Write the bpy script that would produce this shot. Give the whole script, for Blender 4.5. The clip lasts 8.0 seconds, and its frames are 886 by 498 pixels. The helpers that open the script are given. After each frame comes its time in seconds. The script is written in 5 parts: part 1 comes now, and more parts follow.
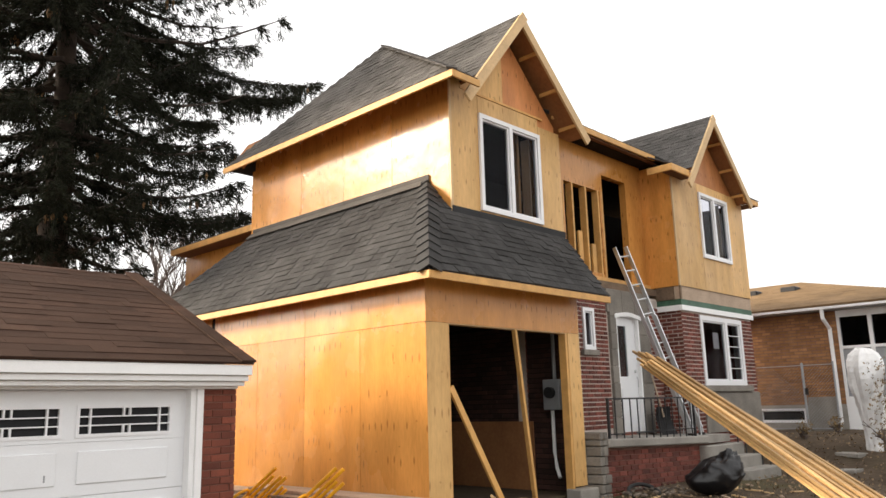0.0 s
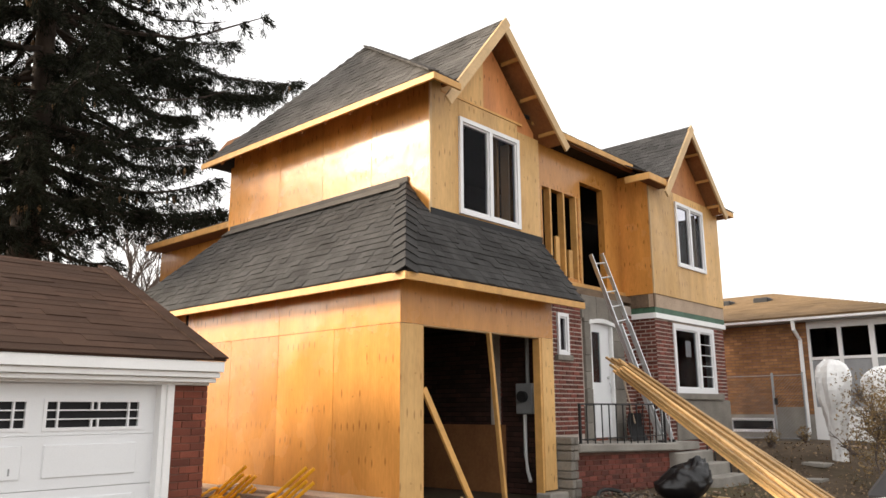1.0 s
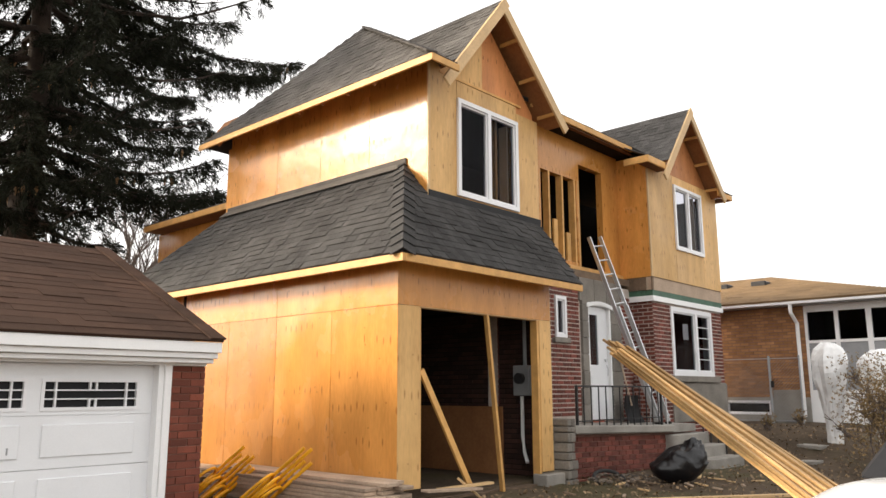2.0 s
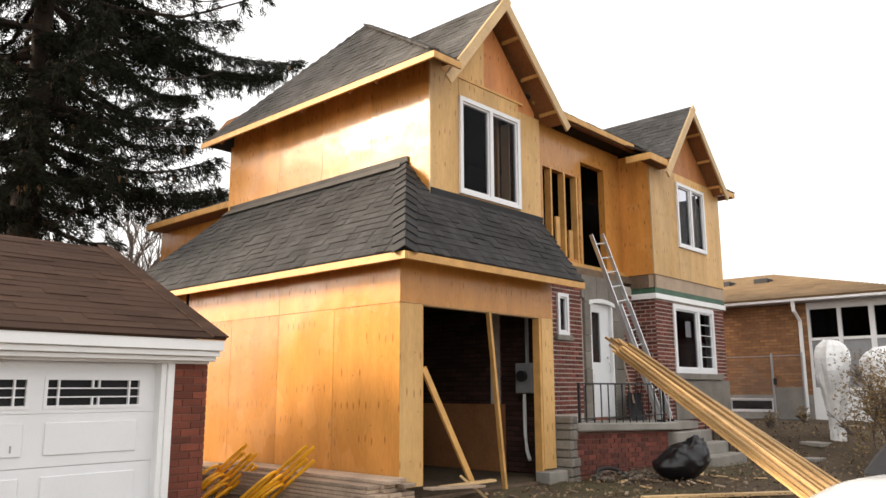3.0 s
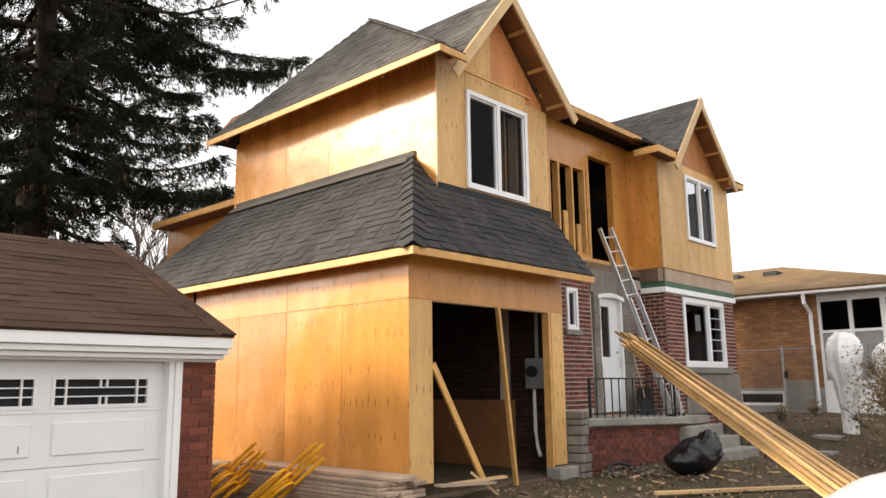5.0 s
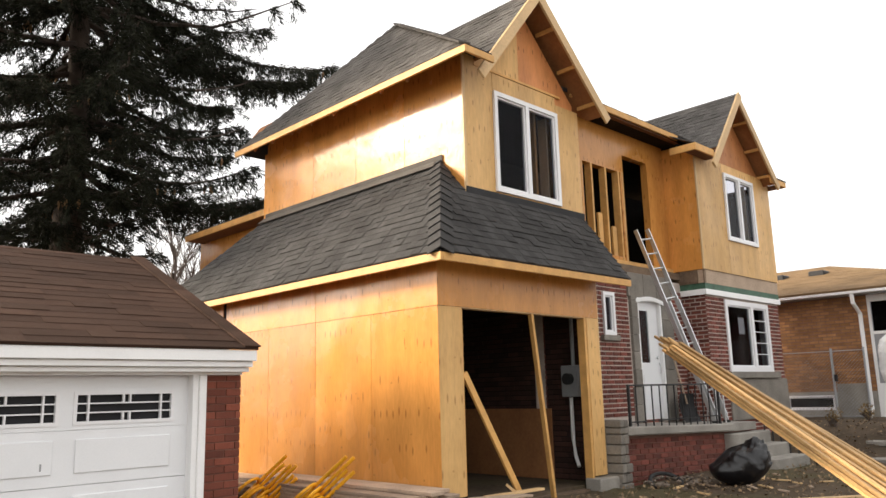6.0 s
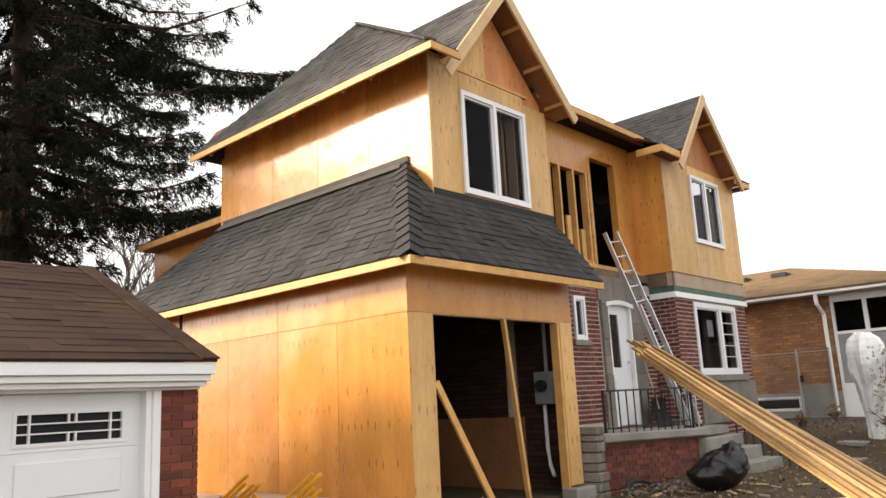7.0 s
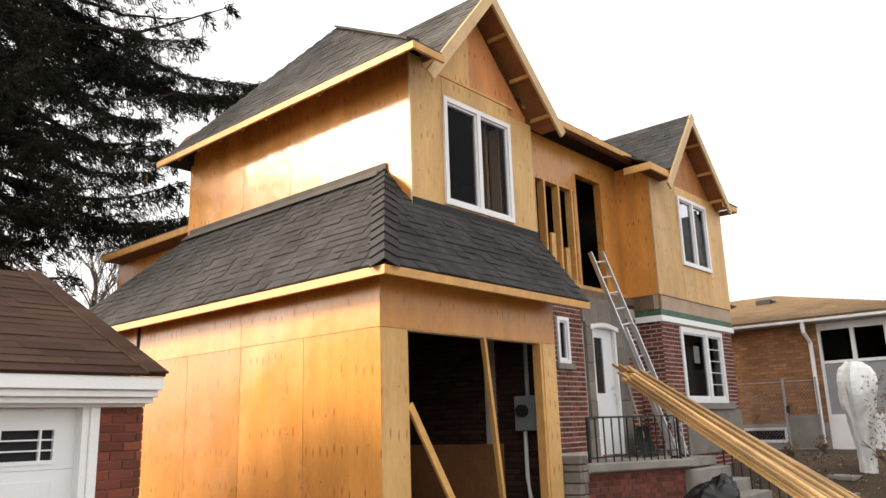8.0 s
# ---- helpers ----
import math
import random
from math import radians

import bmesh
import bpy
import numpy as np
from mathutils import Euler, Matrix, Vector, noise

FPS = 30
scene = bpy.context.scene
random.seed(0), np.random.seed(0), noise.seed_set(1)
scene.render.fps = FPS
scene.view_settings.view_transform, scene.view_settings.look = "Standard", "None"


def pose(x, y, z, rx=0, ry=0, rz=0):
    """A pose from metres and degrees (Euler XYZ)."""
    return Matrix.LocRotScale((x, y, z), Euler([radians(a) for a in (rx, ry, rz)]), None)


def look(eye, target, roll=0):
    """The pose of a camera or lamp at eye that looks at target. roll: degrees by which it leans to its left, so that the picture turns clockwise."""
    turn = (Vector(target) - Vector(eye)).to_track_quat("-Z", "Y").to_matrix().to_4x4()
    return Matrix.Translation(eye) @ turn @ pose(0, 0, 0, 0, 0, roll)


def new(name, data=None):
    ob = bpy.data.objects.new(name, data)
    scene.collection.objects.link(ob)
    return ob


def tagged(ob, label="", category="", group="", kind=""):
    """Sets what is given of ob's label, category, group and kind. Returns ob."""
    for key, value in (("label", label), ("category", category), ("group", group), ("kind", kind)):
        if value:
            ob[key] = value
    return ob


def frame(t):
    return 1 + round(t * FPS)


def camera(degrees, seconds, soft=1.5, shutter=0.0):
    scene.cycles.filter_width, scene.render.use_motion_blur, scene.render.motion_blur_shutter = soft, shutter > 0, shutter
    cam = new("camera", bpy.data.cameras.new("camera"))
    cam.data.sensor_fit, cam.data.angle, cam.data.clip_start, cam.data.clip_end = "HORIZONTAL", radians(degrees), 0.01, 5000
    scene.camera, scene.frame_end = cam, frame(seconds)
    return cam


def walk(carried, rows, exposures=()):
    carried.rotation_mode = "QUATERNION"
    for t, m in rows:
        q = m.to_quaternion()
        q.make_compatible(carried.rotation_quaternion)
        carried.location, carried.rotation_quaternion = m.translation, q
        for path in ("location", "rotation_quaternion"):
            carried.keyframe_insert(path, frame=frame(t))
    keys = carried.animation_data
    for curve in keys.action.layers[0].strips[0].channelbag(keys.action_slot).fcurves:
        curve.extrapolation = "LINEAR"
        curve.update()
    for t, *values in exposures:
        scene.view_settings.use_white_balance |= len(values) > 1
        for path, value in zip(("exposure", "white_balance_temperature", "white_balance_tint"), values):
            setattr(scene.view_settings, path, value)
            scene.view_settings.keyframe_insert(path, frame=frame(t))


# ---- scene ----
cam = camera(60.1, 8.0)
PATH = [
    (0, (-6.568, -6.637, 1.562), (-5.156, -5.28, 1.965), -1.5),
    (0.5, (-6.561, -6.635, 1.556), (-5.133, -5.298, 1.972), -1.5),
    (1, (-6.563, -6.669, 1.544), (-5.114, -5.353, 1.954), -0.3),
    (1.5, (-6.554, -6.671, 1.532), (-5.095, -5.356, 1.909), -0.2),
    (3, (-6.544, -6.676, 1.531), (-5.09, -5.351, 1.892), -0.2),
    (3.5, (-6.548, -6.667, 1.532), (-5.096, -5.341, 1.897), 0.1),
    (4, (-6.545, -6.667, 1.532), (-5.088, -5.345, 1.893), -0.1),
    (4.5, (-6.547, -6.639, 1.534), (-5.097, -5.304, 1.874), -0.2),
    (4.7, (-6.541, -6.617, 1.526), (-5.087, -5.285, 1.862), -0.6),
    (5.8, (-6.284, -6.509, 1.557), (-4.891, -5.134, 1.961), -1.1),
    (6, (-6.234, -6.476, 1.553), (-4.859, -5.073, 1.926), -1.5),
    (6.5, (-6.137, -6.314, 1.543), (-4.714, -4.972, 1.96), -2.3),
    (7, (-6.018, -6.097, 1.559), (-4.572, -4.773, 1.953), -2.9),
    (7.5, (-5.745, -5.886, 1.576), (-4.323, -4.557, 2.038), -2.8),
    (8, (-5.523, -5.678, 1.551), (-4.051, -4.403, 2.004), -1.9),
]
walk(cam, [(t, look(eye, target, roll)) for t, eye, target, roll in PATH])

# ---- light ----
world = bpy.data.worlds.new("sky_world")
scene.world = world
world.use_nodes = True
wn = world.node_tree.nodes
sky = wn.new("ShaderNodeTexSky")
sky.sky_type, sky.sun_disc = "NISHITA", False
SUN_DIR = Vector((-0.58, 0.70, 0.425)).normalized()
sky.sun_elevation = math.asin(SUN_DIR.z)
sky.sun_rotation = math.atan2(SUN_DIR.x, SUN_DIR.y)
sky.air_density, sky.dust_density, sky.ozone_density = 1.0, 6.0, 0.5
pale = wn.new("ShaderNodeHueSaturation")
pale.inputs["Saturation"].default_value = 0.22
world.node_tree.links.new(sky.outputs[0], pale.inputs["Color"])
even = wn.new("ShaderNodeMix")
even.data_type, even.blend_type = "RGBA", "ADD"
even.inputs["Factor"].default_value = 1.0
even.inputs["B"].default_value = (8.3, 8.05, 7.75, 1)      # high white cloud
world.node_tree.links.new(pale.outputs[0], even.inputs["A"])
world.node_tree.links.new(even.outputs["Result"], wn["Background"].inputs["Color"])
wn["Background"].inputs["Strength"].default_value = 0.085
sun = new("sun", bpy.data.lights.new("sun", "SUN"))
sun.data.energy, sun.data.angle, sun.data.color = 3.7, radians(10), (1.0, 0.82, 0.59)
sun.matrix_basis = look(SUN_DIR * 40, (0, 0, 0))
scene.view_settings.exposure = 0.76


# ---- materials ----
def mat(name, color, rough=0.8, var=0.25, scale=3.0, bump=0.15, fine=60.0, metal=0.0, rand=0.0, stretch=(1, 1, 1), tint=None, spec=0.5, coat=0.0):
    """A surface with stains at a large scale, grain at a fine one and a shade of its own for each piece."""
    m = bpy.data.materials.new(name)
    m.use_nodes = True
    n, l = m.node_tree.nodes, m.node_tree.links
    b = n["Principled BSDF"]
    geo = n.new("ShaderNodeNewGeometry")
    mp = n.new("ShaderNodeMapping")
    mp.inputs["Scale"].default_value = stretch
    l.new(geo.outputs["Position"], mp.inputs["Vector"])
    big, small = n.new("ShaderNodeTexNoise"), n.new("ShaderNodeTexNoise")
    big.inputs["Scale"].default_value, big.inputs["Detail"].default_value = scale, 4
    small.inputs["Scale"].default_value, small.inputs["Detail"].default_value = fine, 3
    for t in (big, small):
        l.new(mp.outputs[0], t.inputs["Vector"])
    add = n.new("ShaderNodeMath")
    add.operation = "ADD"
    l.new(big.outputs["Fac"], add.inputs[0])
    sm = n.new("ShaderNodeMath")
    sm.operation, sm.inputs[1].default_value = "MULTIPLY", 0.6
    l.new(small.outputs["Fac"], sm.inputs[0])
    l.new(sm.outputs[0], add.inputs[1])
    ramp = n.new("ShaderNodeMapRange")
    ramp.inputs["From Min"].default_value, ramp.inputs["From Max"].default_value = 0.5, 1.1
    l.new(add.outputs[0], ramp.inputs["Value"])
    mix = n.new("ShaderNodeMix")
    mix.data_type = "RGBA"
    dark = [c * (1 - var) for c in color]
    light = tint or [min(1.0, c * (1 + var * 0.8)) for c in color]
    mix.inputs["A"].default_value, mix.inputs["B"].default_value = (*dark, 1), (*light, 1)
    l.new(ramp.outputs[0], mix.inputs["Factor"])
    out = mix.outputs["Result"]
    if rand:
        info = n.new("ShaderNodeObjectInfo")
        s = n.new("ShaderNodeMath")
        s.operation = "ADD"
        l.new(info.outputs["Random"], s.inputs[0])
        l.new(geo.outputs["Random Per Island"], s.inputs[1])
        f = n.new("ShaderNodeMath")
        f.operation = "FRACT"
        l.new(s.outputs[0], f.inputs[0])
        r = n.new("ShaderNodeMapRange")
        r.inputs["To Min"].default_value, r.inputs["To Max"].default_value = 1 - rand, 1 + rand
        l.new(f.outputs[0], r.inputs["Value"])
        h = n.new("ShaderNodeHueSaturation")
        l.new(out, h.inputs["Color"])
        l.new(r.outputs[0], h.inputs["Value"])
        out = h.outputs[0]
    l.new(out, b.inputs["Base Color"])
    b.inputs["Roughness"].default_value, b.inputs["Metallic"].default_value = rough, metal
    b.inputs["Specular IOR Level"].default_value = spec
    b.inputs["Coat Weight"].default_value = coat
    if bump:
        bp = n.new("ShaderNodeBump")
        bp.inputs["Strength"].default_value, bp.inputs["Distance"].default_value = bump, 0.02
        l.new(small.outputs["Fac"], bp.inputs["Height"])
        l.new(bp.outputs[0], b.inputs["Normal"])
    return m


def plywood(name, color, gloss=0.42, rand=0.19):
    """Sheathing: upright grain, dark knots and rows of patches."""
    m = mat(name, color, rough=gloss, var=0.22, scale=1.6, bump=0.06, fine=14, rand=rand, stretch=(2.2, 2.2, 0.5), tint=(min(1, color[0] * 1.15), color[1] * 1.2, color[2] * 1.3), spec=0.3)
    n, l = m.node_tree.nodes, m.node_tree.links
    b = n["Principled BSDF"]
    geo = n["Geometry"]
    # along the wall and up it
    xyz, run, flat = n.new("ShaderNodeSeparateXYZ"), n.new("ShaderNodeMath"), n.new("ShaderNodeCombineXYZ")
    l.new(geo.outputs["Position"], xyz.inputs[0])
    l.new(xyz.outputs[0], run.inputs[0])
    l.new(xyz.outputs[1], run.inputs[1])
    l.new(run.outputs[0], flat.inputs[0])
    # each sheet has its rows of knots at its own height, in slightly wavy lines
    info, rise, wave, lift = n.new("ShaderNodeObjectInfo"), n.new("ShaderNodeMath"), n.new("ShaderNodeTexNoise"), n.new("ShaderNodeMath")
    l.new(info.outputs["Random"], rise.inputs[0])
    l.new(xyz.outputs[2], rise.inputs[1])
    wave.inputs["Scale"].default_value, wave.inputs["Detail"].default_value = 1.7, 1
    l.new(geo.outputs["Position"], wave.inputs["Vector"])
    lift.operation, lift.inputs[1].default_value = "MULTIPLY_ADD", 0.22
    l.new(wave.outputs["Fac"], lift.inputs[0])
    l.new(rise.outputs[0], lift.inputs[2])
    l.new(lift.outputs[0], flat.inputs[1])

    def spots(scale, size, keep, strength, randomness):
        mp = n.new("ShaderNodeMapping")
        mp.inputs["Scale"].default_value = scale
        l.new(flat.outputs[0], mp.inputs["Vector"])
        v = n.new("ShaderNodeTexVoronoi")
        v.voronoi_dimensions = "2D"
        v.inputs["Scale"].default_value, v.inputs["Randomness"].default_value = 1.0, randomness
        l.new(mp.outputs[0], v.inputs["Vector"])
        d = n.new("ShaderNodeMapRange")
        d.inputs["From Min"].default_value, d.inputs["From Max"].default_value = size * 0.4, size
        d.inputs["To Min"].default_value, d.inputs["To Max"].default_value = strength, 0.0
        l.new(v.outputs["Distance"], d.inputs["Value"])
        sep = n.new("ShaderNodeSeparateColor")
        l.new(v.outputs["Color"], sep.inputs[0])
        g = n.new("ShaderNodeMath")
        g.operation, g.inputs[1].default_value = "GREATER_THAN", keep
        l.new(sep.outputs[0], g.inputs[0])
        k = n.new("ShaderNodeMath")
        k.operation = "MULTIPLY"
        l.new(d.outputs[0], k.inputs[0])
        l.new(g.outputs[0], k.inputs[1])
        return k
    knot = n.new("ShaderNodeMath")
    knot.operation = "MAXIMUM"
    l.new(spots((8.5, 2.35, 1), 0.15, 0.55, 0.75, 0.13).outputs[0], knot.inputs[0])
    l.new(spots((3.1, 4.3, 1), 0.07, 0.55, 0.5, 1.0).outputs[0], knot.inputs[1])
    src = b.inputs["Base Color"].links[0].from_socket
    mix = n.new("ShaderNodeMix")
    mix.data_type = "RGBA"
    mix.inputs["B"].default_value = (color[0] * 0.45, color[1] * 0.36, color[2] * 0.3, 1)
    l.new(src, mix.inputs["A"])
    l.new(knot.outputs[0], mix.inputs["Factor"])
    l.new(mix.outputs["Result"], b.inputs["Base Color"])
    # the knots stand slightly proud of the veneer, which bulges a little between its nails
    dent, buckle, relief = n.new("ShaderNodeBump"), n.new("ShaderNodeTexNoise"), n.new("ShaderNodeBump")
    buckle.inputs["Scale"].default_value, buckle.inputs["Detail"].default_value = 2.2, 2
    l.new(geo.outputs["Position"], buckle.inputs["Vector"])
    relief.inputs["Strength"].default_value, relief.inputs["Distance"].default_value = 0.35, 0.03
    l.new(buckle.outputs["Fac"], relief.inputs["Height"])
    l.new(b.inputs["Normal"].links[0].from_socket, relief.inputs["Normal"])
    dent.inputs["Strength"].default_value, dent.inputs["Distance"].default_value = 0.3, 0.006
    l.new(knot.outputs[0], dent.inputs["Height"])
    l.new(relief.outputs[0], dent.inputs["Normal"])
    l.new(dent.outputs[0], b.inputs["Normal"])
    # sheen comes and goes in broad patches
    worn = n.new("ShaderNodeTexNoise")
    worn.inputs["Scale"].default_value, worn.inputs["Detail"].default_value = 1.3, 5
    l.new(geo.outputs["Position"], worn.inputs["Vector"])
    rr = n.new("ShaderNodeMapRange")
    rr.inputs["From Min"].default_value, rr.inputs["From Max"].default_value = 0.35, 0.65
    rr.inputs["To Min"].default_value, rr.inputs["To Max"].default_value = gloss - 0.05, gloss + 0.10
    l.new(worn.outputs["Fac"], rr.inputs["Value"])
    l.new(rr.outputs[0], b.inputs["Roughness"])
    return m


M_PLY = plywood("plywood", (0.60, 0.262, 0.062), 0.21, 0.16)
M_PLY_PALE = plywood("plywood_pale", (0.70, 0.415, 0.155), 0.5)
M_PLY_RED = plywood("plywood_red", (0.55, 0.22, 0.075), 0.5)
M_LUMBER = mat("spruce_lumber", (0.62, 0.34, 0.105), 0.6, 0.22, 2.0, 0.08, 30, rand=0.12, stretch=(3, 3, 3))
M_LUMBER_NEW = mat("bundled_lumber", (0.58, 0.35, 0.14), 0.6, 0.35, 2.0, 0.08, 30, rand=0.4)
M_LUMBER_PALE = mat("pale_lumber", (0.62, 0.42, 0.21), 0.6, 0.2, 2.0, 0.08, 30, rand=0.12)
M_LUMBER_GREY = mat("weathered_lumber", (0.40, 0.30, 0.22), 0.85, 0.3, 2.0, 0.2, 30, rand=0.2)
M_OLD_WOOD = mat("old_wood", (0.17, 0.115, 0.075), 0.85, 0.45, 2.5, 0.3, 25)
# eave shade is put into this board colour; the next one is the unshaded board
M_SOFFIT_SHADED = mat("shaded_soffit_board", (0.15, 0.06, 0.024), 0.8, 0.3, 2.0, 0.1, 20)
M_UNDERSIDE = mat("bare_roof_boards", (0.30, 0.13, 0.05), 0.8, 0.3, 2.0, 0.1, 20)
M_SHINGLE = mat("charcoal_shingle", (0.060, 0.058, 0.057), 0.92, 0.4, 1.2, 0.9, 70, rand=0.17, spec=0.12)
M_SHINGLE_UP = mat("grey_shingle", (0.098, 0.091, 0.085), 0.9, 0.4, 1.2, 0.9, 70, rand=0.17, spec=0.12)
M_SHINGLE_BROWN = mat("brown_shingle", (0.060, 0.034, 0.024), 0.9, 0.3, 1.0, 0.5, 160, rand=0.2, spec=0.12)
M_SHINGLE_TAN = mat("tan_shingle", (0.19, 0.125, 0.068), 0.9, 0.3, 1.0, 0.4, 100, rand=0.15, spec=0.12)
M_FELT = mat("roofing_felt", (0.03, 0.03, 0.032), 0.95, 0.3, 3, 0.2, 80)
M_FLASH = mat("weathered_flashing", (0.085, 0.075, 0.066), 0.9, 0.3, 3, 0.2, 60)
M_BRICK = mat("red_brick", (0.160, 0.045, 0.031), 0.88, 0.35, 4, 0.35, 90, rand=0.4)
# red brick with the garage's inner shade put into its colour
M_BRICK_SHADED = mat("shaded_brick", (0.045, 0.018, 0.013), 0.9, 0.35, 4, 0.35, 90, rand=0.4)
M_BRICK_NB = mat("dark_red_brick", (0.175, 0.046, 0.026), 0.88, 0.3, 4, 0.35, 90, rand=0.3)
M_BRICK_TAN = mat("orange_tan_brick", (0.33, 0.165, 0.068), 0.88, 0.3, 4, 0.3, 90, rand=0.25)
M_MORTAR = mat("mortar", (0.52, 0.45, 0.40), 0.95, 0.3, 5, 0.3, 120)
M_MORTAR_RED = mat("stained_mortar", (0.22, 0.12, 0.09), 0.95, 0.3, 5, 0.3, 120)
M_STONE = mat("grey_stone", (0.21, 0.19, 0.165), 0.9, 0.3, 3, 0.5, 40, rand=0.2)
M_CONCRETE = mat("concrete", (0.30, 0.28, 0.25), 0.9, 0.3, 2.5, 0.3, 70)
M_WHITE = mat("white_paint", (0.86, 0.86, 0.86), 0.5, 0.06, 2, 0.03, 60)
M_WHITE_DOOR = mat("white_steel_door", (0.80, 0.81, 0.83), 0.4, 0.05, 1.5, 0.02, 90)
M_PVC = mat("white_vinyl", (0.80, 0.80, 0.82), 0.35, 0.04, 2, 0.0, 60)
# near-black that stands in for shade inside rooms and behind panels
M_SHADE_BLACK = mat("interior_shade_black", (0.02, 0.015, 0.012), 0.9, 0.4, 2, 0.1, 20, spec=0.12)
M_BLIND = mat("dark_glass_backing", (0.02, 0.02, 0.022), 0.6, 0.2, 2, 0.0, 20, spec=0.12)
M_ALU = mat("aluminium", (0.62, 0.63, 0.64), 0.38, 0.12, 4, 0.05, 60, metal=0.85)
M_IRON = mat("black_iron", (0.03, 0.03, 0.032), 0.55, 0.3, 5, 0.1, 60, metal=0.4)
M_GREY_METAL = mat("grey_metal", (0.33, 0.34, 0.35), 0.5, 0.15, 4, 0.05, 60, metal=0.3)
M_YELLOW = mat("yellow_paint", (0.86, 0.42, 0.015), 0.45, 0.2, 5, 0.08, 60, rand=0.1)
M_BAG = mat("black_plastic", (0.008, 0.008, 0.010), 0.32, 0.3, 6, 0.35, 14)
M_CAR = mat("white_car_paint", (0.80, 0.81, 0.82), 0.22, 0.02, 1, 0.0, 50, coat=0.6)
M_RUBBER = mat("tyre_rubber", (0.02, 0.02, 0.02), 0.8, 0.2, 5, 0.1, 60)
M_BARK = mat("bark", (0.060, 0.042, 0.032), 0.95, 0.4, 3, 0.6, 25)
M_NEEDLE = mat("spruce_needles", (0.017, 0.019, 0.011), 0.8, 0.5, 0.7, 0.0, 6, rand=0.45, spec=0.12)
M_CONE = mat("spruce_cones", (0.24, 0.13, 0.05), 0.8, 0.3, 6, 0.2, 40, rand=0.3)
M_TWIG = mat("bare_twig", (0.13, 0.10, 0.085), 0.9, 0.3, 3, 0.1, 30, rand=0.2)
M_DRY = mat("dry_leaves", (0.20, 0.135, 0.075), 0.85, 0.4, 3, 0.1, 20, rand=0.45)
M_SHRUB_LEAF = mat("withered_leaves", (0.24, 0.16, 0.07), 0.85, 0.4, 3, 0.1, 20, rand=0.45)
M_GREEN_FLASH = mat("green_membrane", (0.05, 0.12, 0.075), 0.6, 0.4, 5, 0.2, 20)
M_TARP = mat("white_plastic_wrap", (0.80, 0.80, 0.80), 0.4, 0.2, 5, 0.8, 7)
M_RUBBLE = mat("dirty_rubble", (0.15, 0.12, 0.095), 0.95, 0.4, 6, 0.4, 40, rand=0.4)
M_PAPER = mat("paper_notice", (0.7, 0.69, 0.64), 0.8, 0.1, 5, 0.0, 30)


def glass(name, tint):
    m = bpy.data.materials.new(name)
    m.use_nodes = True
    b = m.node_tree.nodes["Principled BSDF"]
    b.inputs["Base Color"].default_value = (*tint, 1)
    b.inputs["Roughness"].default_value = 0.03
    b.inputs["Transmission Weight"].default_value = 1.0
    b.inputs["IOR"].default_value = 1.09
    return m


M_GLASS = glass("window_glass", (0.5, 0.5, 0.55))


def soil():
    m = mat("muddy_ground", (0.092, 0.068, 0.047), 0.95, 0.5, 0.8, 0.6, 12, spec=0.12)
    n, l = m.node_tree.nodes, m.node_tree.links
    b = n["Principled BSDF"]
    geo = n["Geometry"]
    t = n.new("ShaderNodeTexNoise")
    t.inputs["Scale"].default_value, t.inputs["Detail"].default_value = 0.45, 5
    l.new(geo.outputs["Position"], t.inputs["Vector"])
    r = n.new("ShaderNodeMapRange")
    r.inputs["From Min"].default_value, r.inputs["From Max"].default_value = 0.52, 0.62
    l.new(t.outputs["Fac"], r.inputs["Value"])
    mix = n.new("ShaderNodeMix")
    mix.data_type = "RGBA"
    mix.inputs["B"].default_value = (0.088, 0.074, 0.042, 1)
    l.new(b.inputs["Base Color"].links[0].from_socket, mix.inputs["A"])
    l.new(r.outputs[0], mix.inputs["Factor"])
    l.new(mix.outputs["Result"], b.inputs["Base Color"])
    return m


M_SOIL = soil()

# ---- builders ----
OFF = {}
X, Y, Z = Vector((1, 0, 0)), Vector((0, 1, 0)), Vector((0, 0, 1))


def thing(name, at, label, category, group="", local=False, rz=0):
    """An Empty at a thing's base. Parts are given in world metres, or in its own if local."""
    ob = new(name)
    ob.empty_display_size = 0.1
    ob.matrix_basis = pose(*at, 0, 0, rz)
    OFF[ob.name] = Matrix() if local else ob.matrix_basis.inverted()
    return tagged(ob, label, category, group)


def link(ob, parent, label=""):
    ob.parent = parent
    ob.matrix_parent_inverse = OFF.get(parent.name, Matrix())
    if label:
        ob["label"] = label
    return ob


def mesh_of(name, bm, material):
    me = bpy.data.meshes.new(name)
    bmesh.ops.recalc_face_normals(bm, faces=bm.faces)
    bm.to_mesh(me)
    bm.free()
    me.materials.append(material)
    return me


def part(name, bm, material, parent=None, label="", smooth=False, bevel=0.0):
    if bevel:
        bmesh.ops.bevel(bm, geom=bm.edges[:], offset=bevel, segments=1, affect="EDGES", clamp_overlap=True)
    me = mesh_of(name, bm, material)
    if smooth:
        me.polygons.foreach_set("use_smooth", [True] * len(me.polygons))
    ob = new(name, me)
    return link(ob, parent, label) if parent else ob


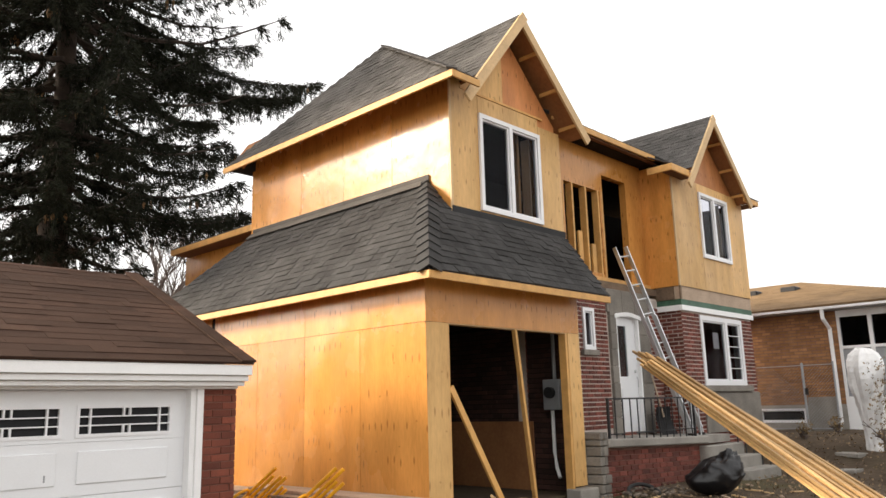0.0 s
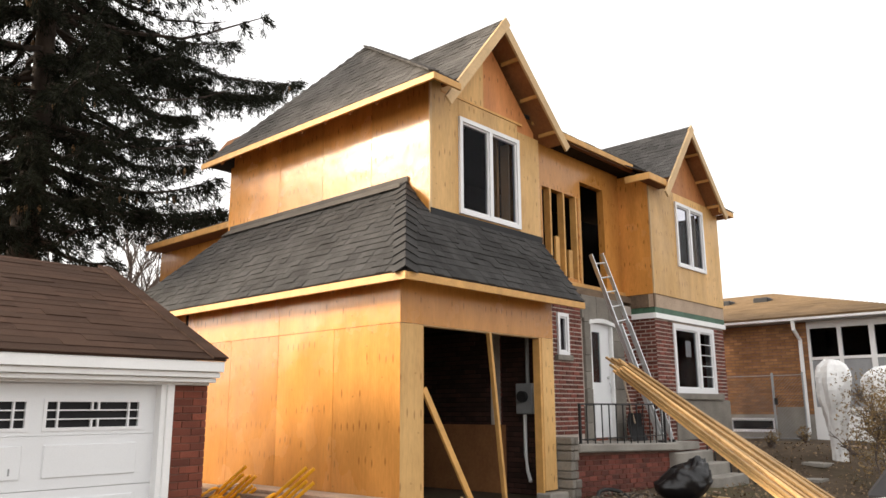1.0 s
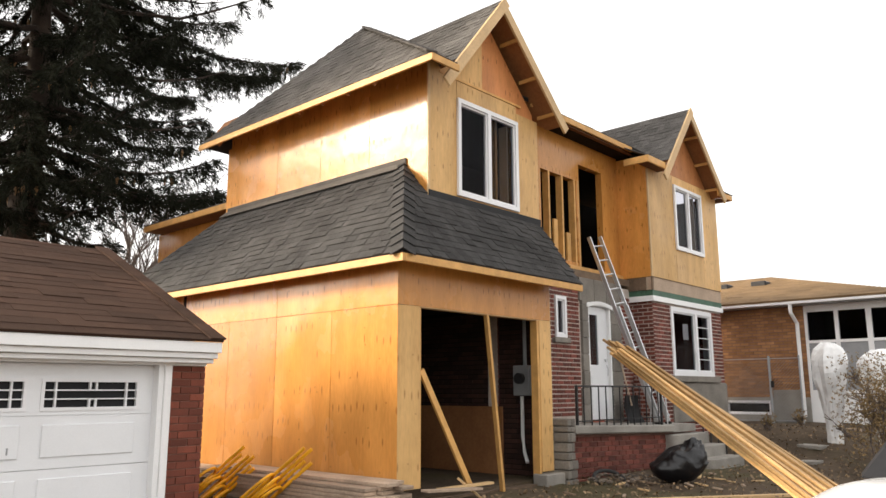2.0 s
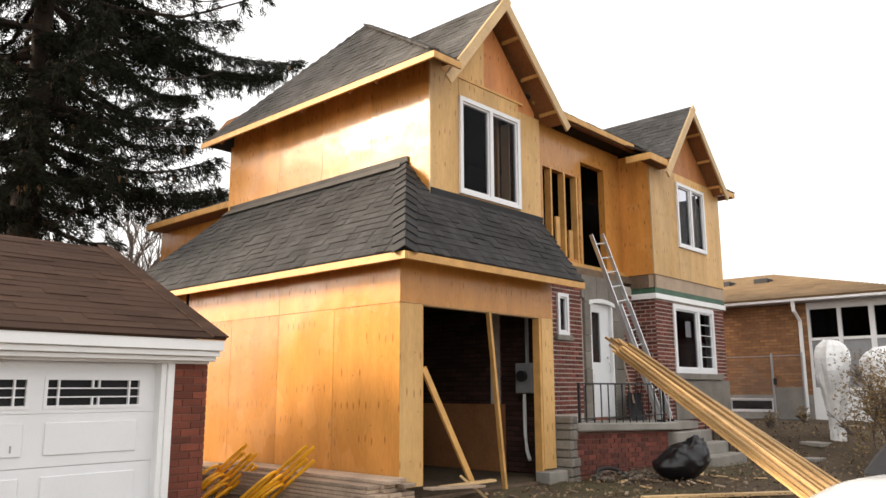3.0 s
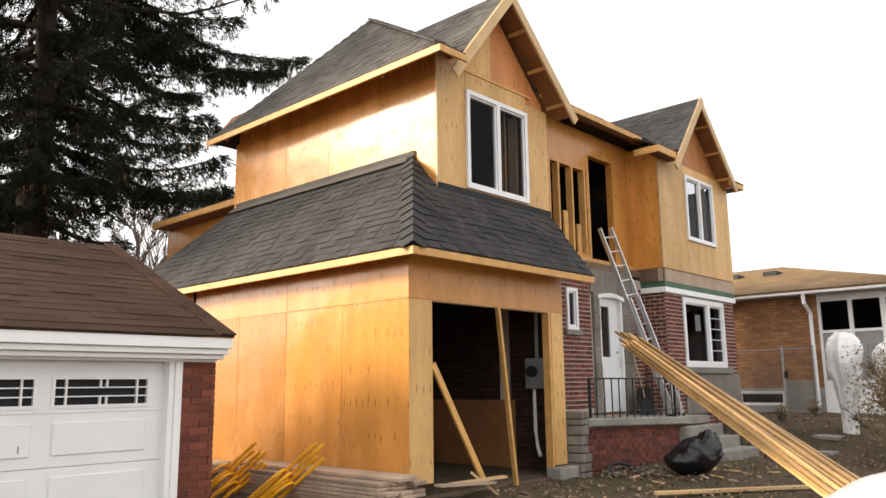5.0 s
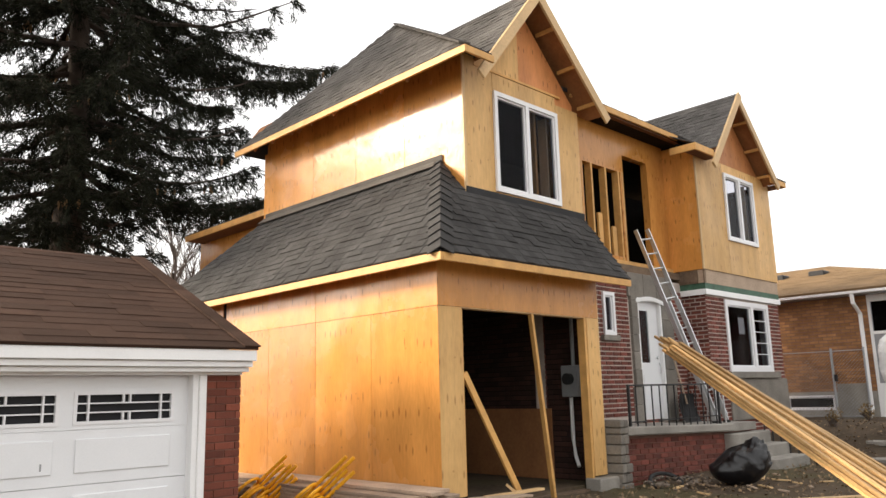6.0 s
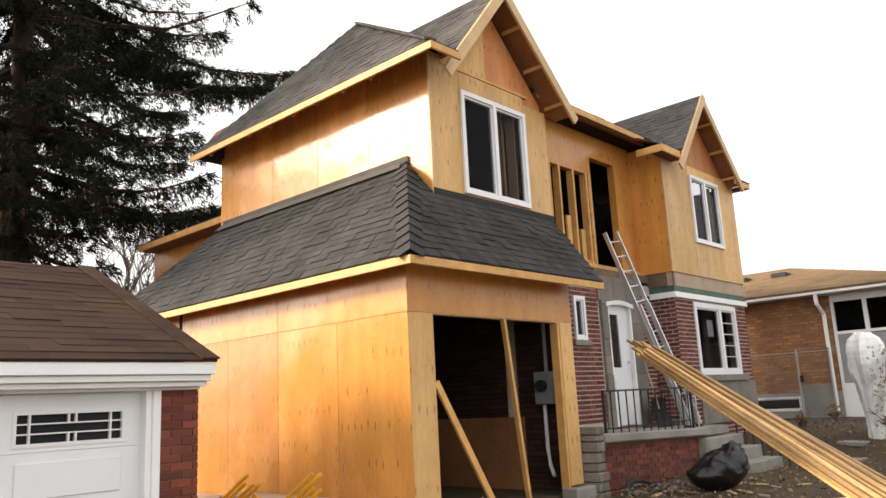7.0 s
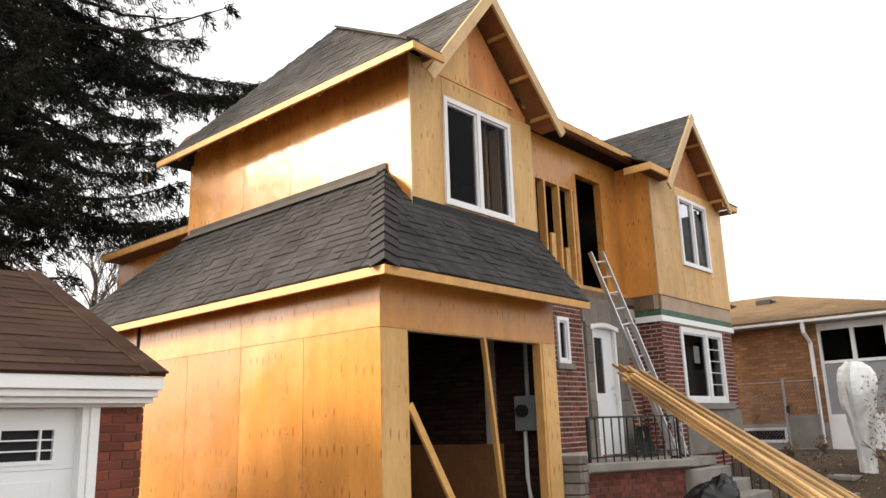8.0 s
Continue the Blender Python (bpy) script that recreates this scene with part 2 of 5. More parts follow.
def prism(bm, o, u, v, n, u0, u1, v0, v1, n0, n1):
    p = [bm.verts.new(o + u * a + v * b + n * c) for c in (n0, n1) for a, b in ((u0, v0), (u1, v0), (u1, v1), (u0, v1))]
    for f in ((3, 2, 1, 0), (4, 5, 6, 7), (0, 1, 5, 4), (1, 2, 6, 5), (2, 3, 7, 6), (3, 0, 4, 7)):
        bm.faces.new([p[i] for i in f])
    return bm


def box(x0, x1, y0, y1, z0, z1, bm=None):
    return prism(bm or bmesh.new(), Vector(), X, Y, Z, x0, x1, y0, y1, z0, z1)


def beam(a, b, w, h, bm=None, up=Z):
    """A squared timber from a to b: w across, h deep."""
    a, b = Vector(a), Vector(b)
    d = (b - a)
    s = d.cross(up).normalized()
    t = s.cross(d.normalized())
    return prism(bm or bmesh.new(), a, d.normalized(), s, t, 0, d.length, -w / 2, w / 2, -h / 2, h / 2)


def tube(points, radii, sides=8, bm=None, cap=True):
    bm = bm or bmesh.new()
    rings = []
    pts = [Vector(p) for p in points]
    for i, p in enumerate(pts):
        d = (pts[min(i + 1, len(pts) - 1)] - pts[max(i - 1, 0)]).normalized()
        a = d.cross(Z if abs(d.z) < 0.9 else X).normalized()
        c = d.cross(a)
        r = radii[i] if isinstance(radii, (list, tuple)) else radii
        rings.append([bm.verts.new(p + (a * math.cos(k * math.tau / sides) + c * math.sin(k * math.tau / sides)) * r) for k in range(sides)])
    for r0, r1 in zip(rings, rings[1:]):
        for k in range(sides):
            bm.faces.new((r0[k], r0[(k + 1) % sides], r1[(k + 1) % sides], r1[k]))
    if cap:
        bm.faces.new(rings[0][::-1])
        bm.faces.new(rings[-1])
    return bm


def slab(points, thick, bm=None):
    """A flat plate whose top is the polygon, thick below it."""
    bm = bm or bmesh.new()
    pts = [Vector(p) for p in points]
    n = (pts[1] - pts[0]).cross(pts[2] - pts[0]).normalized()
    if n.z < 0:
        n = -n
    top = [bm.verts.new(p) for p in pts]
    low = [bm.verts.new(p - n * thick) for p in pts]
    bm.faces.new(top)
    bm.faces.new(low[::-1])
    for i in range(len(pts)):
        j = (i + 1) % len(pts)
        bm.faces.new((top[i], low[i], low[j], top[j]))
    return bm


def pierced(o, u, v, n, w, h, n0, n1, holes, bm=None):
    """A wall of w by h with right-angled holes (u0, u1, v0, v1)."""
    bm = bm or bmesh.new()
    us = sorted({0, w, *[e for q in holes for e in q[:2]]})
    vs = sorted({0, h, *[e for q in holes for e in q[2:]]})
    us, vs = [e for e in us if 0 <= e <= w], [e for e in vs if 0 <= e <= h]
    made = bmesh.new()
    for a, b in zip(us, us[1:]):
        for c, d in zip(vs, vs[1:]):
            if not any(q[0] < (a + b) / 2 < q[1] and q[2] < (c + d) / 2 < q[3] for q in holes):
                prism(made, o, u, v, n, a, b, c, d, n0, n1)
    bmesh.ops.remove_doubles(made, verts=made.verts, dist=1e-5)
    made.verts.index_update()
    seen = {}
    for f in made.faces:
        seen.setdefault(frozenset(p.index for p in f.verts), []).append(f)
    bmesh.ops.delete(made, geom=[f for fs in seen.values() if len(fs) > 1 for f in fs], context="FACES_ONLY")
    tmp = bpy.data.meshes.new("tmp")
    made.to_mesh(tmp)
    made.free()
    bm.from_mesh(tmp)
    bpy.data.meshes.remove(tmp)
    return bm


BRICK_MESH = {}


def unit_mesh(name, material, inset=0.06, wedge=False):
    """A unit block with slightly worn front edges, shared by all alike pieces."""
    key = (name, material.name, wedge)
    if key not in BRICK_MESH:
        bm = bmesh.new()
        back = [bm.verts.new((a, b, 0)) for a, b in ((0, 0), (1, 0), (1, 1), (0, 1))]
        mid = [bm.verts.new((a, b, 0.8)) for a, b in ((0, 0), (1, 0), (1, 1), (0, 1))]
        i, j = inset * 0.35, inset
        top = [bm.verts.new((a, b, 1)) for a, b in ((i, j), (1 - i, j), (1 - i, 1 - j), (i, 1 - j))]
        bm.faces.new(back[::-1])
        bm.faces.new(top)
        for lo, hi in ((back, mid), (mid, top)):
            for k in range(4):
                bm.faces.new((lo[k], lo[(k + 1) % 4], hi[(k + 1) % 4], hi[k]))
        if wedge:
            for p in mid + top:
                p.co.z *= 1.0 - 0.8 * p.co.y
        BRICK_MESH[key] = mesh_of(name, bm, material)
    return BRICK_MESH[key]


def lay(name, cells, o, u, v, n, material, parent, limit=300, depth=0.02, jitter=0.004, inset=0.06, base=0.0, wedge=False):
    """Pieces (u0, u1, v0, v1) in the plane of o, u, v, proud along n: the first ones singly, the rest in one mesh."""
    me = unit_mesh(name, material, inset, wedge)
    rot = Matrix((u, v, n)).transposed().to_4x4()
    rnd = random.Random(len(cells) * 7 + 3)
    src = [tuple(p.co) for p in me.vertices]
    faces = [tuple(p.vertices) for p in me.polygons]
    vs, fs = [], []
    for k, (a, b, c, d) in enumerate(cells):
        t = depth * (rnd.choice((0.55, 0.7, 1.2)) if wedge else 1.0) + rnd.uniform(-jitter, jitter)
        m = Matrix.Translation(o + u * a + v * c + n * base) @ rot @ Matrix.Diagonal((b - a, d - c, t, 1))
        if k < limit:
            ob = new(name, me)
            link(ob, parent)
            ob.matrix_basis = m
        else:
            s = len(vs)
            vs += [m @ Vector(p) for p in src]
            fs += [tuple(i + s for i in f) for f in faces]
    if vs:
        me2 = bpy.data.meshes.new(name + "_rest")
        me2.from_pydata(vs, [], fs)
        me2.materials.append(material)
        tagged(link(new(name + "_field", me2), parent), kind="stuff")


def courses(w, h, bw, bh, joint, holes=(), stagger=0.5):
    """Running bond over w by h, leaving the holes free."""
    cells, row, v = [], 0, 0.0
    while v + bh * 0.6 < h:
        top = min(v + bh - joint, h)
        u = -bw * stagger * (row % 2)
        while u < w:
            spans = [(max(u, 0), min(u + bw - joint, w))]
            for q in holes:
                if q[2] < (v + top) / 2 < q[3]:
                    spans = [s for a, b in spans for s in ((a, min(b, q[0])), (max(a, q[1]), b))]
            cells += [(a, b, v, top) for a, b in spans if b - a > 0.03]
            u += bw
        row, v = row + 1, v + bh
    return cells


def inside_span(poly, v):
    """The stretch of u inside a convex polygon [(u, v)] at height v."""
    hit = []
    for (u0, v0), (u1, v1) in zip(poly, poly[1:] + poly[:1]):
        if (v0 <= v < v1) or (v1 <= v < v0):
            hit.append(u0 + (u1 - u0) * (v - v0) / (v1 - v0))
    return (min(hit), max(hit)) if len(hit) > 1 else None


def shingled(points, u_dir, material, parent, limit=300, row=0.14, tab=0.3, depth=0.012, near=None):
    """Shingle courses over a convex roof plane whose eave runs along u_dir; near sorts what is laid singly."""
    pts = [Vector(p) for p in points]
    u = Vector(u_dir).normalized()
    n = (pts[1] - pts[0]).cross(pts[2] - pts[0]).normalized()
    if n.z < 0:
        n = -n
    v = n.cross(u)
    if v.z < 0:
        u, v = -u, -v
    o = pts[0]
    poly = [((p - o).dot(u), (p - o).dot(v)) for p in pts]
    lo, hi = min(b for _, b in poly), max(b for _, b in poly)
    rnd = random.Random(int(1000 * (hi + poly[1][0])))
    cells, c = [], lo
    while c < hi - 0.03:
        top = min(c + row * 1.25, hi)
        span, span2 = inside_span(poly, c + 0.004), inside_span(poly, top - 0.004)
        if span:
            a0, b0 = span
            if span2:
                a0, b0 = (a0 + span2[0]) / 2, (b0 + span2[1]) / 2
            a = a0 - rnd.random() * tab
            while a < b0:
                e = a + tab * rnd.choice((0.8, 0.9, 1.0, 1.0, 1.1, 1.3))
                if min(e, b0) - max(a, a0) > 0.02:
                    cells.append((max(a, a0), min(e, b0) - 0.002, c, top))
                a = e
        c += row
    if near is not None:
        cells.sort(key=lambda q: (o + u * q[0] + v * q[2] - Vector(near)).length)
    lay("shingle", [(a, b, cc, d) for a, b, cc, d in cells], o, u, v, n, material, parent, limit, depth, depth * 0.12, 0.02, base=0.001, wedge=True)


def window(parent, o, u, v, n, w, h, label, bars=(0.5,), frame=0.07, sub=None):
    """A white frame with mullions, one pane of glass to each light; rooms behind are coloured near-black."""
    edges = [frame]
    for b in bars:
        edges += [b * w - frame * 0.55, b * w + frame * 0.55]
    edges.append(w - frame)
    bm = pierced(o, u, v, n, w, h, -0.05, 0.04, [(edges[k], edges[k + 1], frame, h - frame) for k in range(0, len(edges), 2)])
    ob = part("window", bm, M_PVC, parent, label)
    for k in range(0, len(edges), 2):
        a, b = edges[k], edges[k + 1]
        s = 0.03
        rows = sub.get(k // 2, 1) if sub else 1
        zs = [s + (h - 2 * frame - 2 * s) * r / rows for r in range(rows + 1)]
        lights = [(s, b - a - s, z0 + 0.007 * (r > 0), z1 - 0.007 * (r < rows - 1)) for r, (z0, z1) in enumerate(zip(zs, zs[1:]))]
        sash = pierced(o + u * a + v * frame, u, v, n, b - a, h - 2 * frame, -0.045, 0.012, lights)
        part("sash", sash, M_PVC, ob)
        g = part("pane", prism(bmesh.new(), o, u, v, n, a + s, b - s, frame + s, h - frame - s, -0.022, -0.016), M_GLASS, ob, "dark window glass")
        g.visible_shadow = False
    return ob


# ---- ground ----
def smooth(a, b, t):
    t = min(1.0, max(0.0, (t - a) / (b - a)))
    return t * t * (3 - 2 * t)


def ground_z(x, y):
    z = 0.20 - 0.32 * smooth(-1.5, -7.5, y) - 0.14 * smooth(-0.3, -2.2, x)
    z += 0.55 * smooth(7.9, 11.2, x) * smooth(-4.5, -1.0, y)
    return z


def build_ground():
    def axis(c):
        k = np.linspace(-1, 1, 190)
        return c + np.sign(k) * (np.abs(k) * 13 + np.abs(k) ** 9 * 900)
    xs, ys = axis(2.5), axis(0.0)
    vs, fs = [], []
    for y in ys:
        for x in xs:
            near = math.exp(-((x - 3) ** 2 + (y + 1) ** 2) / 260)
            rough = 0.035 * noise.noise((x * 1.7, y * 1.7, 0)) + 0.02 * noise.noise((x * 5, y * 5, 3))
            vs.append((x, y, ground_z(x, y) + rough * near))
    n = len(xs)
    for j in range(n - 1):
        for i in range(n - 1):
            a = j * n + i
            fs.append((a, a + 1, a + n + 1, a + n))
    me = bpy.data.meshes.new("ground")
    me.from_pydata(vs, [], fs)
    me.materials.append(M_SOIL)
    me.polygons.foreach_set("use_smooth", [True] * len(me.polygons))
    tagged(new("ground", me), "trampled muddy yard with dead grass patches", "ground", kind="structure")


build_ground()

# ---- the house under construction ----
house = thing("house", (5.5, 4.5, 0.2), "two storey brick house with a plywood sheathed addition under construction", "house")
XL, XR, YB = 1.3, 11.17, 9.5        # upper left wall, right wall, back wall
YW, YM, YBAY = 0.73, 1.06, 0.51
YU = 1.21                           # upper recess wall
# upper front wall, main front wall, bay
XW, XBAY = 4.1, 7.70                # right end of the upper front wall, left side of the bay
SOFF = 6.09                         # upper soffit
SILL = 0.38                         # bottom of the garage sheathing


def sheets(parent, o, u, v, n, rects, material, thick=0.012):
    """Sheathing panels as pieces with open joints."""
    for a, b, c, d in rects:
        part("panel", prism(bmesh.new(), o, u, v, n, a + 0.004, b - 0.004, c + 0.003, d - 0.003, 0.0, thick), material, parent)


def garage_walls():
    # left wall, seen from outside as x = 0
    # core in shade black, so open joints and the wide gap look deep
    core = part("garage_wall", box(0.014, 0.12, 0.03, 7.4, SILL, 3.32), M_SHADE_BLACK, house, "plywood sheathed side wall of the garage")
    o = Vector((0.012, 0, 0))
    edges = [0.0, 1.25, 2.48, 3.70, 5.02]
    rects = [(a, b, SILL, 2.59) for a, b in zip(edges, edges[1:])]
    rects += [(0.0, 2.48, 2.59, 3.30), (2.48, 5.02, 2.59, 3.30), (5.12, 7.4, SILL, 3.30)]
    sheets(core, o, Y, Z, -X, rects, M_PLY)
    # front wall, with the wide door opening
    bm = pierced(Vector((0.13, 0.0, SILL)), X, Z, Y, 3.16, 3.28 - SILL, 0.014, 0.12, [(0.27, 2.82, 0, 2.58 - SILL)])
    front = part("garage_wall", bm, M_LUMBER_PALE, house, "plywood garage front with an open doorway")
    o = Vector((0, 0.013, 0))
    sheets(front, o, X, Z, -Y, [(0.0, 3.26, 2.59, 3.30)], M_PLY)
    sheets(front, o, X, Z, -Y, [(0.0, 0.40, SILL, 2.59), (2.97, 3.26, SILL, 2.59)], M_PLY_PALE)
    part("jamb", box(2.90, 2.945, -0.005, 0.115, SILL - 0.1, 2.575), M_LUMBER, house)
    part("jamb", box(0.402, 0.44, 0.03, 0.115, SILL, 2.575), M_LUMBER, house)
    # inner shell; back wall and ceiling are near-black in place of shade
    part("garage_back_wall", box(0.12, 3.3, 6.2, 6.3, 0.2, 2.9), M_SHADE_BLACK, house)
    part("garage_ceiling", box(0.12, 3.3, 0.12, 7.3, 2.86, 2.95), M_SHADE_BLACK, house)
    part("garage_floor", box(0.12, 3.3, 0.14, 7.3, 0.12, 0.26), M_SOIL, house, "dirty garage floor")
    # these bricks are coloured near-black to paint in the garage shade
    wall = part("brick_wall", box(3.32, 3.44, 0.16, 7.3, 0.15, 2.95), M_SHADE_BLACK, house, "old brick wall inside the garage")
    lay("brick", courses(3.0, 2.6, 0.22, 0.077, 0.012), Vector((3.32, 0.17, 0.2)), Y, Z, -X, M_BRICK_SHADED, wall, 120, 0.012)
    part("foundation_block", box(2.86, 3.36, -0.16, 0.1, 0.02, 0.36), M_CONCRETE, house, bevel=0.015)
    part("foundation_sill", box(0.0, 2.86, 0.02, 0.16, 0.05, 0.22), M_OLD_WOOD, house)
    part("foundation_sill", box(0.0, 0.16, 0.16, 7.4, 0.05, SILL), M_CONCRETE, house)


garage_walls()

# skirt roof over the garage: side slope, front slope, hips at both ends
E0, EZ = -0.285, 3.165
TOPZ = 4.89
RUN = XL - E0
EY = -0.365                         # front eave
side = [(E0, EY, EZ), (E0, 7.58, EZ), (XL, 5.99, TOPZ), (XL, EY + RUN, TOPZ)]
FT = EZ + (YW - EY) * (TOPZ - EZ) / RUN
front_a = [(E0, EY, EZ), (3.62, EY, EZ), (4.08, YW, FT), (E0 + YW - EY, YW, FT)]
front_b = [(E0 + YW - EY, YW, FT), (XL, YW, FT), (XL, EY + RUN, TOPZ)]


def skirt():
    deck = slab(side, 0.04)
    slab(front_a, 0.04, deck)
    slab(front_b, 0.04, deck)
    slab([(E0, 7.58, EZ), (3.4, 7.58, EZ), (3.4, 5.99, TOPZ), (XL, 5.99, TOPZ)], 0.04, deck)
    roof = part("skirt_roof", deck, M_FELT, house, "steep skirt roof of charcoal asphalt shingles")
    shingled(side, Y, M_SHINGLE, roof, 230, 0.145, 0.16, 0.018, near=(E0, -0.3, EZ))
    shingled(front_a, X, M_SHINGLE, roof, 230, 0.145, 0.16, 0.018, near=(E0, -0.3, EZ))
    shingled(front_b, X, M_SHINGLE, roof, 20, 0.145, 0.16, 0.018)
    # hip caps
    a, b = Vector(side[0]), Vector(side[3])
    d = (b - a).normalized()
    k = 0
    while k * 0.23 < (b - a).length:
        p = a + d * (k * 0.23)
        n1 = Vector((-(TOPZ - EZ), 0, RUN)).normalized()
        n2 = Vector((0, -(TOPZ - EZ), RUN)).normalized()
        up = (n1 + n2).normalized()
        bm = bmesh.new()
        e1, e2 = n1.cross(d).normalized(), n2.cross(d).normalized()
        if e1.x > e1.y:
            e1 = -e1
        if e2.y > e2.x:
            e2 = -e2
        e1 = e1 if (e1.y > 0) else -e1
        e2 = e2 if (e2.x > 0) else -e2
        ring = []
        for t, lift in ((0.0, 0.054), (0.30, 0.024)):
            c = p + d * t + up * lift
            ring.append([bm.verts.new(q) for q in (c + e1 * 0.18 - up * 0.012, c, c + e2 * 0.18 - up * 0.012, c + e2 * 0.18 - up * 0.026, c - up * 0.014, c + e1 * 0.18 - up * 0.026)])
        for i in range(6):
            bm.faces.new((ring[0][i], ring[0][(i + 1) % 6], ring[1][(i + 1) % 6], ring[1][i]))
        bm.faces.new(ring[0][::-1])
        bm.faces.new(ring[1])
        part("hip_cap", bm, M_SHINGLE, roof)
        k += 1
    # fascia boards and soffit
    for q in ((E0 - 0.02, E0 + 0.02, EY - 0.02, 4.05), (E0 - 0.02, E0 + 0.02, 4.054, 7.58)):
        part("fascia", box(*q, 3.05, 3.145), M_LUMBER, house, "raw lumber fascia board", bevel=0.004)
    part("fascia", box(E0 + 0.022, 3.62, EY - 0.02, EY + 0.02, 3.05, 3.145), M_LUMBER, house, "raw lumber fascia board", bevel=0.004)
    # bare boards under the open eave, and the rafter tails that carry it
    rise = (TOPZ - EZ) / RUN
    # side boards and rafter tails carry painted shade, front boards their own colour
    part("eave_sheathing", slab([(E0 + 0.022, EY + 0.03, EZ - 0.07), (E0 + 0.022, 7.5, EZ - 0.07), (0.0, 7.5, EZ - 0.07 - E0 * rise), (0.0, 0.0, EZ - 0.07 - E0 * rise)], 0.012), M_SOFFIT_SHADED, house, "roof boards under the open eave with shade put in their colour")
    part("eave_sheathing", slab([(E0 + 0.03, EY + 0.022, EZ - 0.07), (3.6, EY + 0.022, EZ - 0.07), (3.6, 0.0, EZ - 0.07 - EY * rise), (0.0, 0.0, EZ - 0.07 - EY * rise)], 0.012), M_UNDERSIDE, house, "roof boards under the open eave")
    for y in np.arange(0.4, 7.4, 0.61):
        part("rafter_tail", beam((E0 + 0.03, y, EZ - 0.105), (0.0, y, EZ - 0.105 - E0 * rise), 0.038, 0.05), M_SOFFIT_SHADED, house)
    # upturned flashing felt along the walls
    part("flashing", box(XL - 0.03, XL - 0.012, 1.16, 5.97, TOPZ - 0.08, TOPZ + 0.10), M_FLASH, house, "black felt flashing")
    dn = Vector((-RUN, 0, EZ - TOPZ)).normalized() * 0.15
    up = Vector((EZ - TOPZ, 0, RUN)).normalized() * 0.03
    q = [Vector((XL - 0.03, y, TOPZ)) + up + o for y, o in ((1.3, Vector()), (5.97, Vector()), (5.97 + 0.09, dn), (1.3 - 0.09, dn))]
    part("flashing", slab([tuple(p) for p in q], 0.008), M_FLASH, house, "grey felt flashing")
    part("flashing", box(XL, 4.1, YW - 0.034, YW - 0.014, FT - 0.03, FT + 0.07), M_FELT, house, "black felt flashing")


skirt()


def upper_walls():
    # left wall
    core = part("upper_wall", box(XL + 0.012, XL + 0.12, YW + 0.03, 5.97, 4.2, SOFF + 0.4), M_SHADE_BLACK, house, "bright plywood sheathed upper side wall")
    o = Vector((XL + 0.011, 0, 0))
    cuts = [YW + 0.012, 2.0, 3.22, 4.44, 5.97]
    sheets(core, o, Y, Z, -X, [(a, b, 4.2, SOFF + 0.4) for a, b in zip(cuts, cuts[1:])], M_PLY)
    part("corner_stud", box(XL - 0.008, XL + 0.04, YW - 0.016, YW + 0.008, 4.2, SOFF + 0.3), M_LUMBER_PALE, house)
    part("upper_back_wall", box(XL, 11.1, 5.97, 6.07, 2.9, SOFF + 0.1), M_PLY, house)
    # front wall with its window and gable
    wx0, wx1, wz0, wz1 = 1.95, 3.49, 4.46, 6.02
    bm = pierced(Vector((XL, YW, 4.1)), X, Z, Y, XW - XL, SOFF + 0.05 - 4.1, 0.012, 0.12, [(wx0 - XL, wx1 - XL, wz0 - 4.1, wz1 - 4.1)])
    core = part("upper_wall", bm, M_SHADE_BLACK, house, "plywood front wall with a twin window under a gable")
    o = Vector((0, YW + 0.011, 0))
    sheets(core, o, X, Z, -Y, [(XL, wx0, 4.1, SOFF + 0.36), (wx1, XW, 4.1, SOFF + 0.1), (wx0, wx1, 4.1, wz0), (wx0, wx1, wz1, SOFF + 0.22)], M_PLY_PALE)
    # gable triangle, two sheets of different shade
    ax, az = 2.70, 7.63
    for x0, x1, m in ((XL + 0.1, 2.62, M_PLY_PALE), (2.62, XW - 0.1, M_PLY_RED)):
        bm = bmesh.new()
        pts = [(x0, SOFF), (x1, SOFF)]
        top = lambda x: min(SOFF + (az - SOFF) * (1 - abs(x - ax) / 1.5), 5.94 + (x - 1.4) * 1.26)
        if x0 < ax < x1:
            pts += [(x1, max(SOFF, top(x1))), (ax, az), (x0, top(x0))]
        else:
            pts += [(x1, top(x1)), (x0, max(SOFF, top(x0)))]
        lo = [bm.verts.new((a, YW + 0.03, b)) for a, b in pts]
        hi = [bm.verts.new((a, YW + 0.05, b)) for a, b in pts]
        bm.faces.new(lo)
        bm.faces.new(hi[::-1])
        for i in range(len(pts)):
            j = (i + 1) % len(pts)
            bm.faces.new((lo[i], hi[i], hi[j], lo[j]))
        part("gable_panel", bm, m, house)
    window(house, Vector((wx0, YW, wz0)), X, Z, -Y, wx1 - wx0, wz1 - wz0, "white vinyl twin window with dark glass")
    part("window_reveal", box(wx1 - 0.105, wx1 - 0.08, YW + 0.13, YW + 0.30, wz0 + 0.05, wz1 - 0.05), M_LUMBER_PALE, house, "pale lumber window reveal")
    part("gable_ledger", box(1.55, 3.62, YW - 0.012, YW + 0.028, SOFF + 0.225, SOFF + 0.262), M_LUMBER, house)
    part("stud", box(3.22, 3.27, YW + 0.25, YW + 0.34, 3.75, SOFF), M_LUMBER, house)
    part("stud", box(2.62, 2.67, YW + 1.2, YW + 1.3, 3.75, SOFF), M_LUMBER_GREY, house)
    # return wall to the recess
    part("upper_wall", box(XW - 0.1, XW, YW + 0.12, YU + 0.1, 3.75, SOFF + 0.3), M_PLY, house)
    # recess: header, stud opening, doorway
    x0, x1 = XW, XBAY
    zb = 3.80
